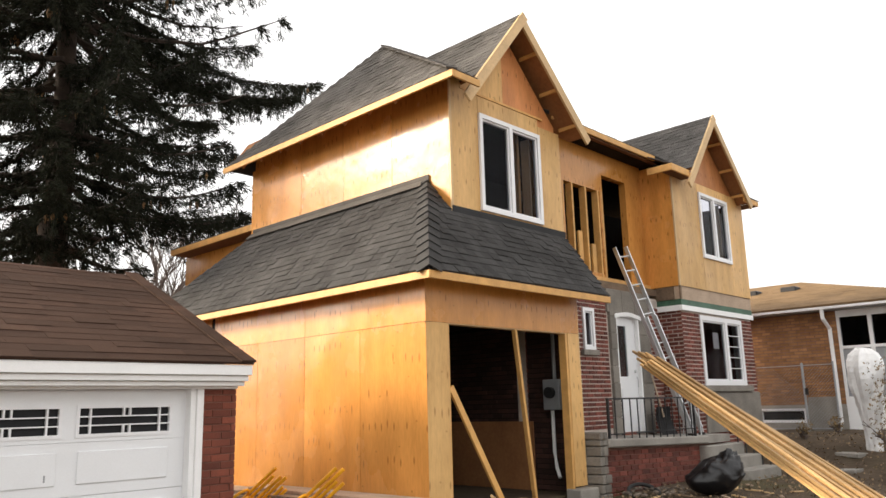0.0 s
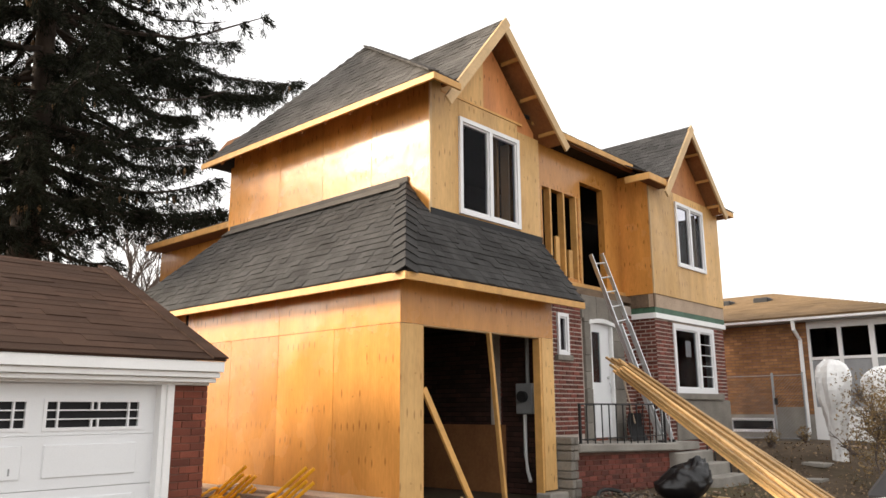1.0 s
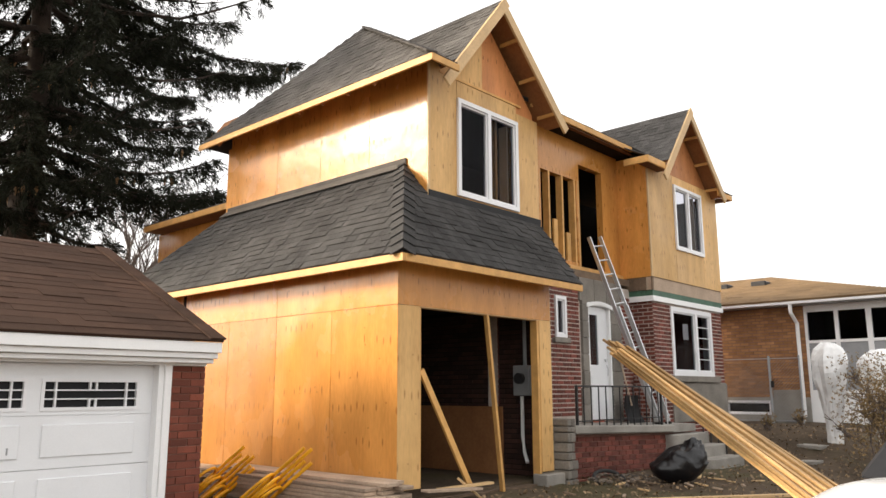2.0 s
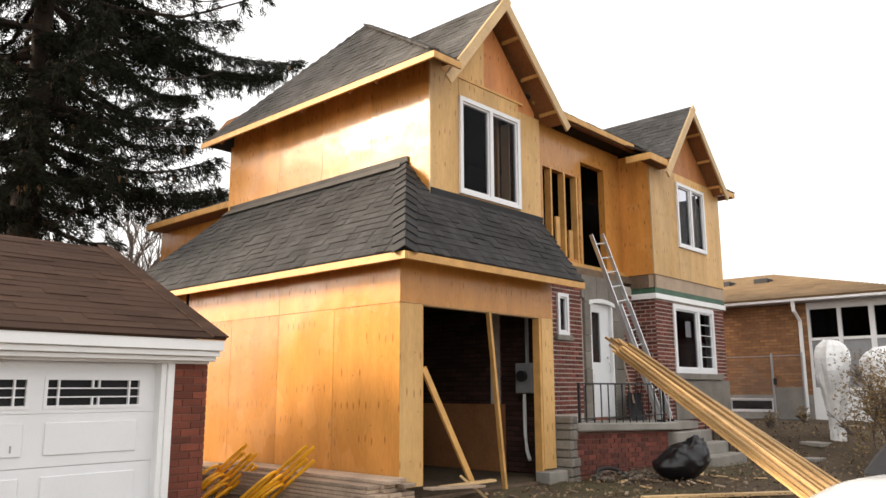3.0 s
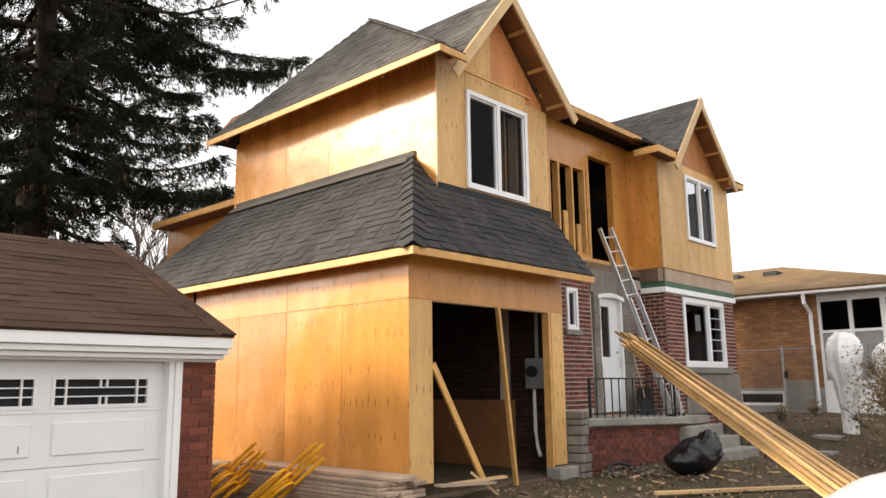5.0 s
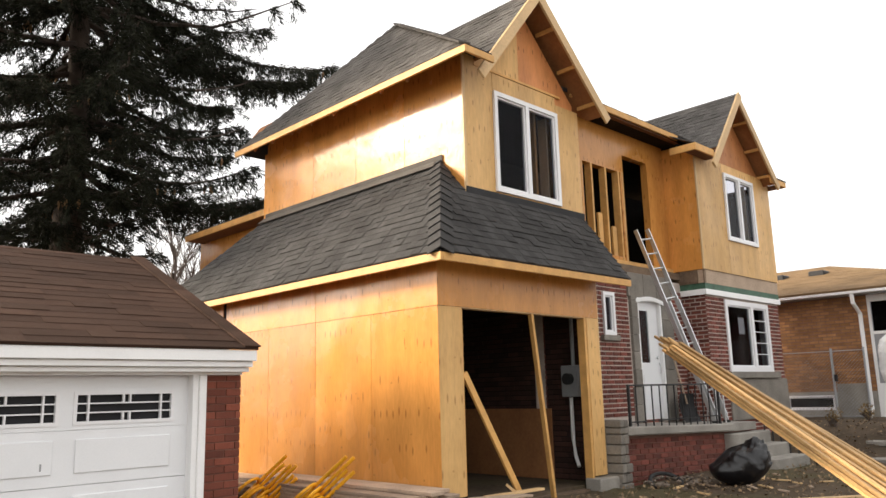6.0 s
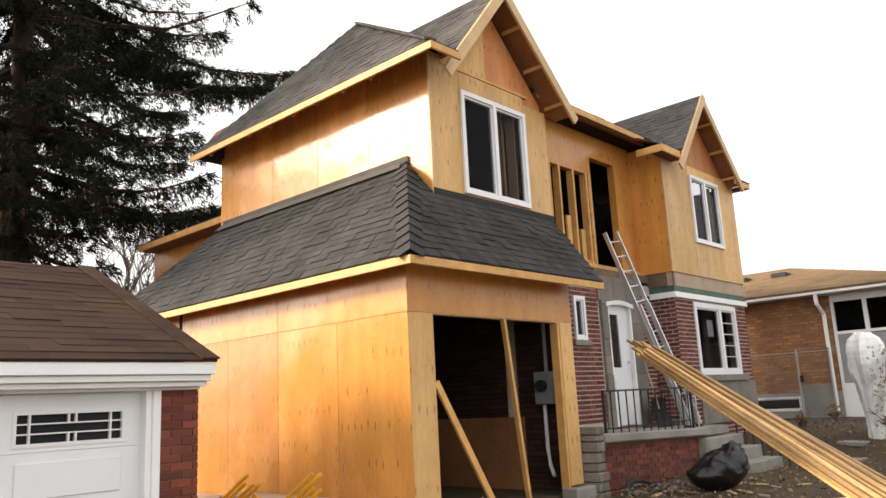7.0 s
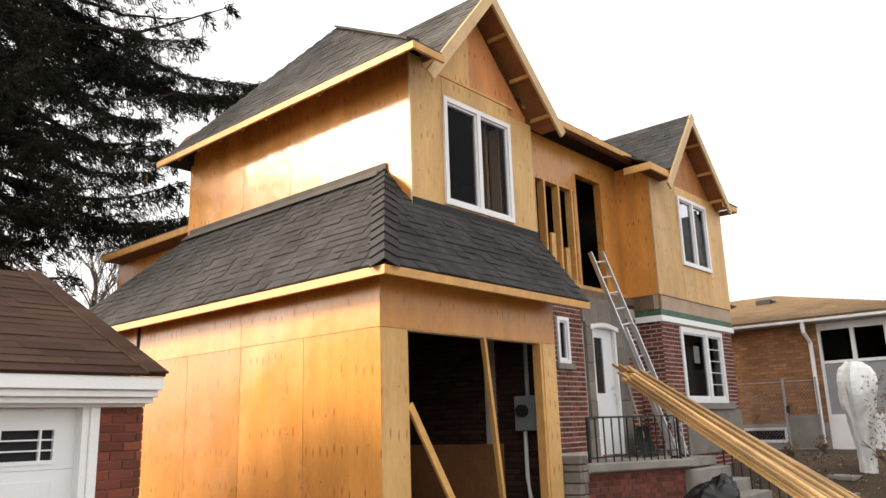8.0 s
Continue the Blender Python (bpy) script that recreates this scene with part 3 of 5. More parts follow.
    holes = [(4.86 - x0, 6.08 - x0, 3.98 - zb, 5.63 - zb), (6.18 - x0, 7.06 - x0, 0.0, 5.99 - zb)]
    bm = pierced(Vector((x0, YU, zb)), X, Z, Y, x1 - x0, 6.6 - zb, 0.0, 0.14, holes)
    part("upper_wall", bm, M_PLY, house, "plywood wall with an open stud bay and a doorway")
    for x in (5.10, 5.55, 5.985, 6.115):
        part("stud", box(x, x + 0.05, YU - 0.006, YU + 0.13, 3.9, 5.64), M_LUMBER, house)
    for x, z1 in ((5.34, 4.75), (5.78, 4.55)):
        part("blocking", box(x, x + 0.13, YU + 0.05, YU + 0.09, 3.95, z1), M_LUMBER, house)
    part("door_sill", box(XW, XBAY, YM - 0.03, YU + 0.2, 3.66, 3.795), M_OLD_WOOD, house)
    part("wall_plate", box(XW, XBAY, YU - 0.06, YU - 0.002, 3.80, 3.90), M_LUMBER, house)
    # bay
    bx0, bx1, bz0, bz1 = 8.88, 10.28, 4.54, 5.99
    bm = pierced(Vector((XBAY + 0.1, YBAY, 3.83)), X, Z, Y, XR - XBAY - 0.1, SOFF + 0.05 - 3.83, 0.025, 0.12, [(bx0 - XBAY - 0.1, bx1 - XBAY - 0.1, bz0 - 3.83, bz1 - 3.83)])
    core = part("bay_wall", bm, M_SHADE_BLACK, house, "plywood sheathed upper bay with a twin window")
    o = Vector((0, YBAY + 0.011, 0))
    sheets(core, o, X, Z, -Y, [(XBAY, bx0, 3.83, SOFF + 0.1), (bx1, XR, 3.83, SOFF + 0.1), (bx0, bx1, 3.83, bz0), (bx0, bx1, bz1, SOFF + 0.1)], M_PLY_PALE)
    part("bay_wall", box(XBAY, XBAY + 0.1, YBAY + 0.02, YU, 3.83, SOFF + 0.3), M_PLY, house)
    part("corner_stud", box(XBAY - 0.02, XBAY + 0.03, YBAY - 0.018, YBAY + 0.01, 3.83, SOFF), M_LUMBER_PALE, house)
    bm = bmesh.new()
    pts = [(XBAY + 0.34, SOFF), (10.84, SOFF), (9.29, 7.58)]
    lo = [bm.verts.new((a, YBAY + 0.03, b)) for a, b in pts]
    hi = [bm.verts.new((a, YBAY + 0.05, b)) for a, b in pts]
    bm.faces.new(lo)
    bm.faces.new(hi[::-1])
    for i in range(3):
        j = (i + 1) % 3
        bm.faces.new((lo[i], hi[i], hi[j], lo[j]))
    part("gable_panel", bm, M_PLY_RED, house)
    window(house, Vector((bx0, YBAY, bz0)), X, Z, -Y, bx1 - bx0, bz1 - bz0, "white vinyl twin window with dark glass")
    part("window_reveal", box(bx1 - 0.105, bx1 - 0.08, YBAY + 0.13, YBAY + 0.30, bz0 + 0.05, bz1 - 0.05), M_LUMBER_PALE, house, "pale lumber window reveal")
    part("side_wall", box(XR - 0.1, XR, YBAY + 0.14, 6.07, 0.2, SOFF), M_BRICK, house)
    # floor between the storeys closes the rooms
    part("floor_deck", box(XL + 0.12, XR - 0.1, YM + 0.15, 5.97, 3.6, 3.75), M_OLD_WOOD, house)
    part("floor_deck", box(XL + 0.12, XW, YW + 0.12, YM + 0.15, 3.6, 3.75), M_OLD_WOOD, house)
    part("floor_deck", box(XBAY, XR - 0.1, YBAY + 0.14, YM + 0.15, 3.6, 3.75), M_OLD_WOOD, house)
    # added near-black screens keep sky light out of the upper rooms
    part("shade_partition", box(XL + 0.12, XR - 0.1, 3.4, 3.5, 3.75, SOFF + 0.1), M_SHADE_BLACK, house)
    part("shade_attic_floor", box(XL + 0.13, XW - 0.11, YW + 0.125, 0.898, SOFF + 0.06, SOFF + 0.1), M_SHADE_BLACK, house)
    part("shade_attic_floor", box(XBAY + 0.11, XR - 0.11, YBAY + 0.125, 0.898, SOFF + 0.06, SOFF + 0.1), M_SHADE_BLACK, house)
    part("shade_attic_floor", box(XL + 0.13, XR, 0.9, 5.97, SOFF + 0.35, SOFF + 0.4), M_SHADE_BLACK, house)
    # rear wing
    part("rear_wall", box(2.0, 2.1, 6.07, 10.0, 2.9, 5.15), M_PLY, house)
    part("rear_fascia", box(1.56, 1.60, 6.05, 9.9, 5.13, 5.25), M_LUMBER, house)
    part("rear_soffit", box(1.6, 2.0, 6.05, 9.88, 5.13, 5.15), M_SOFFIT_SHADED, house)
    part("rear_roof", slab([(1.56, 6.08, 5.27), (1.56, 9.9, 5.27), (4.5, 9.9, 6.6), (4.5, 6.08, 6.6)], 0.04), M_SHINGLE_UP, house)


upper_walls()

# ---- upper roof ----
UX, UY, UZ = 0.80, 0.175, 6.215       # left eave, front eave of the left part, height
PK = Vector((2.19, 3.18, 8.12))     # peak of the left hip
YE = 0.78                           # front eave between the gables
SL = (PK.z - UZ) / (PK.y - UY)
ZE = UZ + SL * (YE - UY)


def roofs():
    top = PK.z
    left = [(UX, UY, UZ), (UX, 6.31, UZ), tuple(PK)]
    xr = 9.9
    bm = slab(left, 0.05)
    slab([(UX, UY, UZ), (1.34, UY, UZ), (1.34, YE, ZE), (UX + (YE - UY) * (PK.x - UX) / (PK.y - UY), YE, ZE)], 0.05, bm)
    main = [(UX + (YE - UY) * (PK.x - UX) / (PK.y - UY), YE, ZE), (XR + 0.3, YE, ZE), (xr, PK.y, top), tuple(PK)]
    slab(main, 0.05, bm)
    slab([tuple(PK), (xr, PK.y, top), (XR + 0.3, 6.31, UZ), (UX, 6.31, UZ)], 0.05, bm)
    slab([(XR + 0.3, YE, ZE), (XR + 0.3, 6.31, UZ), (xr, PK.y, top)], 0.05, bm)
    zf = UZ + SL * (0.42 - UY)
    slab([(1.34, 0.42, zf), (1.58, 0.42, zf), (1.58, YE, ZE), (1.34, YE, ZE)], 0.05, bm)
    roof = part("main_roof", bm, M_FELT, house, "hipped roof of weathered grey shingles")
    shingled(left, Y, M_SHINGLE_UP, roof, 150, 0.125, 0.15, 0.012, near=(UX, 0.3, UZ))
    shingled(main, X, M_SHINGLE_UP, roof, 60, 0.125, 0.15, 0.012, near=(6.5, 0.8, UZ))
    shingled([(UX, UY, UZ), (1.34, UY, UZ), (1.34, YE, ZE), (UX + (YE - UY) * (PK.x - UX) / (PK.y - UY), YE, ZE)], X, M_SHINGLE_UP, roof, 20, 0.125, 0.15, 0.012)
    # caps up the front hip
    a, d = Vector((UX, UY, UZ)), (PK - Vector((UX, UY, UZ)))
    n = int(d.length / 0.16)
    side_v = d.cross(Z).normalized()
    for k in range(n - 1):
        p = a + d * (k / n)
        bm = bmesh.new()
        prism(bm, p + Z * 0.02, d.normalized(), side_v, side_v.cross(d.normalized()), 0, 0.19, -0.085, 0.085, -0.02, 0.006 + 0.008 * (k % 2))
        part("hip_cap", bm, M_SHINGLE_UP, roof)
    # fascia and soffit
    part("fascia", box(UX - 0.02, UX + 0.02, UY - 0.02, 6.31, UZ - 0.115, UZ - 0.012), M_LUMBER, house, "raw lumber fascia board", bevel=0.004)
    part("fascia", box(UX + 0.022, 1.37, UY - 0.02, UY + 0.02, UZ - 0.115, UZ - 0.012), M_LUMBER, house, "raw lumber fascia board", bevel=0.004)
    part("fascia", box(4.0, 7.6, YE - 0.02, YE + 0.02, ZE - 0.12, ZE - 0.012), M_LUMBER, house, "raw lumber fascia board", bevel=0.004)
    part("fascia", box(7.28, 8.0, 0.22, 0.26, UZ - 0.12, UZ + 0.02), M_LUMBER, house, "raw lumber fascia board", bevel=0.004)
    part("fascia", box(7.24, 7.28, 0.22, YE, UZ - 0.12, UZ + 0.02), M_LUMBER, house, "raw lumber fascia board", bevel=0.004)
    part("eave_return", slab([(7.26, 0.24, UZ + 0.03), (8.2, 0.24, UZ + 0.03), (8.2, YE, UZ + 0.3), (7.26, YE, UZ + 0.3)], 0.02), M_SHINGLE_UP, house)
    part("fascia", box(10.7, 11.46, 0.22, 0.26, UZ - 0.17, UZ - 0.05), M_LUMBER, house, "raw lumber fascia board", bevel=0.004)
    part("fascia", box(11.464, 11.50, 0.22, YE, UZ - 0.17, UZ - 0.05), M_LUMBER, house, "raw lumber fascia board", bevel=0.004)
    part("eave_return", slab([(10.7, 0.2, UZ - 0.03), (11.52, 0.2, UZ - 0.03), (11.52, YE + 0.1, UZ + 0.3), (10.7, YE + 0.1, UZ + 0.3)], 0.02), M_SHINGLE_UP, house)
    part("soffit", box(XR, 11.46, 0.262, YE, UZ - 0.165, UZ - 0.15), M_SOFFIT_SHADED, house, "soffit sheathing with shade put in its colour")
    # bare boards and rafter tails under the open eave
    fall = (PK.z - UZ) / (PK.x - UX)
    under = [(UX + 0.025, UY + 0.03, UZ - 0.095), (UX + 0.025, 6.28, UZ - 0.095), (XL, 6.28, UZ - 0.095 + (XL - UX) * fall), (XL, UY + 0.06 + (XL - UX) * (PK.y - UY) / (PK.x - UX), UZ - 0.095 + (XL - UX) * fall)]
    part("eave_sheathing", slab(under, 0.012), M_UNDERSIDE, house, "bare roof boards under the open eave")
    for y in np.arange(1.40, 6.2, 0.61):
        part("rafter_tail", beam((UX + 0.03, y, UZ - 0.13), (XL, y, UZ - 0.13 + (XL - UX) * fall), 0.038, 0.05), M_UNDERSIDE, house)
    part("soffit", box(XW, 7.7, YE + 0.02, YU, ZE - 0.15, ZE - 0.135), M_SOFFIT_SHADED, house, "soffit sheathing with shade put in its colour")
    part("soffit", box(7.3, 8.2, 0.26, YBAY, SOFF + 0.03, SOFF + 0.045), M_SOFFIT_SHADED, house, "soffit sheathing with shade put in its colour")


roofs()


def gable_roof(ax, az, halves, drop, yf, wall_y):
    """A front gable: two shingled slopes that run back into the main roof, barge boards, open lookouts."""
    lz = az - drop
    def back_y(z):
        return UY + (z - UZ) / SL + 0.25
    for s, half in zip((-1, 1), halves):
        foot = (ax + s * half, yf, lz)
        peak = (ax, yf, az)
        pk_b = (ax, max(back_y(az), yf + 0.5), az)
        cut = 0.15 if s < 0 else 0.0        # the left slope starts above its barge board's foot
        low = (ax + s * half * (1 - cut), yf, lz + drop * cut)
        low_b = (low[0], max(back_y(low[2]), yf + 0.35), low[2])
        quad = [low, peak, pk_b, low_b]
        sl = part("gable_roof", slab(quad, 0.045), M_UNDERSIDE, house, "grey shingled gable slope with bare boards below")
        up = [(p[0], p[1], p[2] + 0.004) for p in quad]
        shingled(up, Y, M_SHINGLE_UP, sl, 40, 0.125, 0.15, 0.012, near=foot)
        # barge board on the front edge
        d = Vector(peak) - Vector(foot)
        out = Vector((s * abs(d.z), 0, abs(d.x))).normalized()
        bm = bmesh.new()
        prism(bm, Vector(foot) - out * 0.03, d.normalized(), out, Vector((0, -1, 0)), -0.16 if s < 0 else -0.1, d.length + (0.05 if s < 0 else 0.0), -0.125, 0.035, -0.005, 0.037 if s < 0 else 0.035)
        part("barge_board", bm, M_LUMBER_PALE, house, "raw lumber barge board")
        for f in ((0.42, 0.72) if s < 0 else (0.12, 0.42, 0.72)):
            p = Vector(foot) + d * f - out * 0.10
            part("lookout", beam((p.x, yf + 0.03, p.z), (p.x, wall_y + 0.03, p.z), 0.035, 0.06), M_LUMBER, house)


gable_roof(2.71, 7.84, (1.36, 1.74), 1.68, 0.38, YW)
gable_roof(9.30, 7.76, (1.38, 1.66), 1.70, 0.20, YBAY)


def brick_front():
    # main front wall between garage and door
    sx0, sx1, sz0, sz1 = 4.95, 5.30, 2.49, 3.24
    wall = part("brick_wall", pierced(Vector((3.3, YM, 0.1)), X, Z, Y, 5.76 - 3.3, 3.58, 0.0, 0.2, [(sx0 - 3.3, sx1 - 3.3, sz0 - 0.1, sz1 - 0.1)]), M_MORTAR, house, "old dark red brick front wall")
    cells = courses(2.46, 2.55, 0.225, 0.080, 0.021, [(sx0 - 3.3, sx1 - 3.3, sz0 - 1.1, sz1 - 1.1)])
    cells.sort(key=lambda q: -q[0])
    lay("brick", cells, Vector((3.3, YM, 1.1)), X, Z, -Y, M_BRICK, wall, 290, 0.014)
    window(house, Vector((sx0, YM - 0.01, sz0)), X, Z, -Y, sx1 - sx0, sz1 - sz0, "small white side window", bars=(), frame=0.06)
    part("window_sill", box(sx0 - 0.08, sx1 + 0.08, YM - 0.08, YM + 0.02, sz0 - 0.1, sz0 - 0.003), M_STONE, house, bevel=0.01)
    # added near-black sheet paints the dark of the room behind the small window
    part("room_shade_sheet", box(4.6, 5.7, YM + 0.6, YM + 0.65, 1.0, 3.55), M_SHADE_BLACK, house)
    # stone door surround
    dx0, dx1, dz0, dz1 = 6.05, 6.90, 1.0, 3.215
    sur = part("door_surround", pierced(Vector((5.76, YM, 0.5)), X, Z, Y, 7.32 - 5.76, 3.18, 0.02, 0.2, [(dx0 - 5.76, dx1 - 5.76, 0.45, dz1 - 0.5)]), M_MORTAR, house, "grey stone door surround")
    rnd = random.Random(4)
    for z in np.arange(0.98, 3.2, 0.31):
        for a, b in ((5.765, dx0), (dx1, 7.30)):
            e = rnd.choice((0.0, 0.08))
            part("stone", box(a + e * (a < 6), b - e * (a > 6), YM - 0.03 - rnd.random() * 0.015, YM + 0.03, z, z + 0.304), M_STONE, sur, bevel=0.006)
    for a, b in ((5.78, 6.3), (6.31, 6.75), (6.76, 7.28)):
        part("stone", box(a, b, YM - 0.035, YM + 0.03, 3.22, 3.66), M_STONE, sur, bevel=0.006)
    # brick between door and bay
    wall = part("brick_wall", box(7.3, XBAY + 0.04, YM - 0.0, YM + 0.2, 0.5, 3.6), M_MORTAR, house, "old dark red brick wall")
    lay("brick", courses(0.44, 2.5, 0.225, 0.080, 0.021), Vector((7.3, YM, 0.95)), X, Z, -Y, M_BRICK, wall, 80, 0.014)
    # door
    bm = bmesh.new()
    prism(bm, Vector((dx0, YM, dz0)), X, Z, -Y, 0.0, 0.055, 0, dz1 - dz0, -0.12, 0.02)
    prism(bm, Vector((dx0, YM, dz0)), X, Z, -Y, dx1 - dx0 - 0.055, dx1 - dx0, 0, dz1 - dz0, -0.12, 0.02)
    prism(bm, Vector((dx0, YM, dz0)), X, Z, -Y, 0.055, dx1 - dx0 - 0.055, dz1 - dz0 - 0.06, dz1 - dz0, -0.12, 0.02)
    part("door_frame", bm, M_WHITE, house, "white painted door frame")
    # shallow arched hood over the door
    bm = bmesh.new()
    arc = [(dx0 - 0.05 + (dx1 - dx0 + 0.1) * k / 12, dz1 - 0.03 + 0.06 * math.sin(math.pi * k / 12)) for k in range(13)]
    ring = arc + [(a, b - 0.075) for a, b in arc[::-1]]
    lo, hi = [bm.verts.new((a, YM - 0.05, b)) for a, b in ring], [bm.verts.new((a, YM + 0.02, b)) for a, b in ring]
    bm.faces.new(lo)
    bm.faces.new(hi[::-1])
    for i in range(len(ring)):
        j = (i + 1) % len(ring)
        bm.faces.new((lo[i], hi[i], hi[j], lo[j]))
    part("door_hood", bm, M_WHITE, house, "white arched door hood")
    o = Vector((dx0 + 0.058, YM + 0.05, dz0 + 0.01))
    w, h = dx1 - dx0 - 0.116, dz1 - dz0 - 0.075
    bm = pierced(o, X, Z, -Y, w, h, -0.04, 0.0, [(0.06, 0.40, 1.02, 1.98)])
    prism(bm, o, X, Z, -Y, 0.12, w - 0.12, 0.16, 0.80, 0.0, 0.012)
    door = part("front_door", bm, M_WHITE_DOOR, house, "white steel front door with a tall glass light")
    g = part("door_glass", prism(bmesh.new(), o, X, Z, -Y, 0.06, 0.40, 1.02, 1.98, -0.024, -0.018), M_GLASS, door)
    g.visible_shadow = False
    part("door_handle", tube([o + X * (w - 0.09) - Y * 0.05 + Z * 0.82, o + X * (w - 0.09) - Y * 0.06 + Z * 0.95, o + X * (w - 0.09) - Y * 0.03 + Z * 1.02], 0.012, 6), M_ALU, door, "dull metal pull handle")
    part("door_lock", tube([o + X * (w - 0.09) - Y * 0.001 + Z * 1.12, o + X * (w - 0.09) - Y * 0.03 + Z * 1.12], 0.03, 10), M_ALU, door)
    # same painted darkness behind the door glass
    part("room_shade_sheet", box(5.8, 7.3, YM + 0.7, YM + 0.75, 0.9, 3.55), M_SHADE_BLACK, house)
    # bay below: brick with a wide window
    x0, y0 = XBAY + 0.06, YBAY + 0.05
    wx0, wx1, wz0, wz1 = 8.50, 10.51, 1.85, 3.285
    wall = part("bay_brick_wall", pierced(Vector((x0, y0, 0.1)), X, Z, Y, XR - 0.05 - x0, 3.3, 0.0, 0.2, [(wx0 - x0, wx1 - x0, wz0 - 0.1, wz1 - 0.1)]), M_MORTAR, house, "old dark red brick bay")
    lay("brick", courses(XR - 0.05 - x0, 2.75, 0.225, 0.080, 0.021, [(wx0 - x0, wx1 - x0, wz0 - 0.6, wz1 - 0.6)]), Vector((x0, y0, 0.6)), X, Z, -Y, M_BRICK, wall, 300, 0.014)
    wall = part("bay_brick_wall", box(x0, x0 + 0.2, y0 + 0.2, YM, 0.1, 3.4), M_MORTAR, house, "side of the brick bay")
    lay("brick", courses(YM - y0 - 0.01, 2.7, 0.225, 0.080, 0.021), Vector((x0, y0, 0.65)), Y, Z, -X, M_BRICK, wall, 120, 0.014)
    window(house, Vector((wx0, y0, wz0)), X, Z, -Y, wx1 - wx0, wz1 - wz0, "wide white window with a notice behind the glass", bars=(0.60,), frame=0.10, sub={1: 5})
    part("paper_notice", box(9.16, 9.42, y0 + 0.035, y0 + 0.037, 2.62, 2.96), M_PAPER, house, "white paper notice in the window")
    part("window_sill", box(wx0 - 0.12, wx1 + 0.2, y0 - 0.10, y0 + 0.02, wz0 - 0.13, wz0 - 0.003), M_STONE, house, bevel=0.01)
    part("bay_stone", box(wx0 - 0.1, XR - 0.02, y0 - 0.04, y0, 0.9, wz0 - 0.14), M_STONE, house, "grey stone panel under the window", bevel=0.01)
    # near-black sheet in place of the unlit bay room
    part("room_shade_sheet", box(7.9, 11.0, y0 + 1.2, y0 + 1.25, 0.9, 3.55), M_SHADE_BLACK, house)
    # trim, membrane and old rim joist between brick and sheathing
    for q in ((x0 - 0.05, XR, y0 - 0.06, y0 - 0.017), ):
        part("white_trim", box(*q, 3.33, 3.44), M_WHITE, house, "white painted cornice board", bevel=0.006)
    part("white_trim", box(x0 - 0.06, x0 - 0.017, y0 - 0.017, YM, 3.33, 3.44), M_WHITE, house, "white painted cornice board")
    part("membrane", box(x0 - 0.02, XR, y0 - 0.03, y0 + 0.14, 3.442, 3.56), M_GREEN_FLASH, house, "torn green building membrane")
    part("membrane", box(x0 - 0.03, x0 + 0.1, y0 + 0.14, YM, 3.442, 3.56), M_GREEN_FLASH, house)
    part("rim_joist", box(XBAY + 0.02, XR, YBAY + 0.02, YBAY + 0.14, 3.562, 3.828), M_LUMBER_GREY, house, "weathered rim joist")
    part("rim_joist", box(XBAY + 0.01, XBAY + 0.12, YBAY + 0.14, YM, 3.562, 3.828), M_OLD_WOOD, house, "weathered rim joist")
    part("rim_joist", box(XBAY - 0.01, XBAY + 0.05, YBAY - 0.01, YBAY + 0.018, 3.56, 3.9), M_OLD_WOOD, house)


brick_front()


def stone_base():
    base = part("stone_cladding", box(3.46, 3.49, 0.12, YM - 0.02, 0.05, 1.1), M_MORTAR, house, "stacked grey stone at the foot of the wall")
    rnd = random.Random(9)
    z = 0.05
    while z < 1.1:
        h = rnd.uniform(0.09, 0.15)
        end = 3.52 + 0.05 * (z < 0.5)
        cut = 3.31 + rnd.uniform(0.08, 0.14)
        y0 = -0.22 - rnd.random() * 0.03
        for a, b in ((3.31, cut), (cut, end)):
            part("stone", box(a, b - 0.008, y0, 0.12, z, z + h - 0.012), M_STONE, base, bevel=0.012)
        for y in np.arange(-0.12, 0.9, 0.3):
            part("stone", box(3.46, end - rnd.random() * 0.02, y, y + 0.288, z, z + h - 0.012), M_STONE, base, bevel=0.01)
        z += h


stone_base()


# ---- porch ----
PX0, PX1, PY = 3.50, 6.76, -0.27


def slab_z(x):
    """The old slab has sunk towards its steps."""
    return 1.03 - 0.095 * min(1.0, max(0.0, (x - PX0) / (PX1 - PX0)))


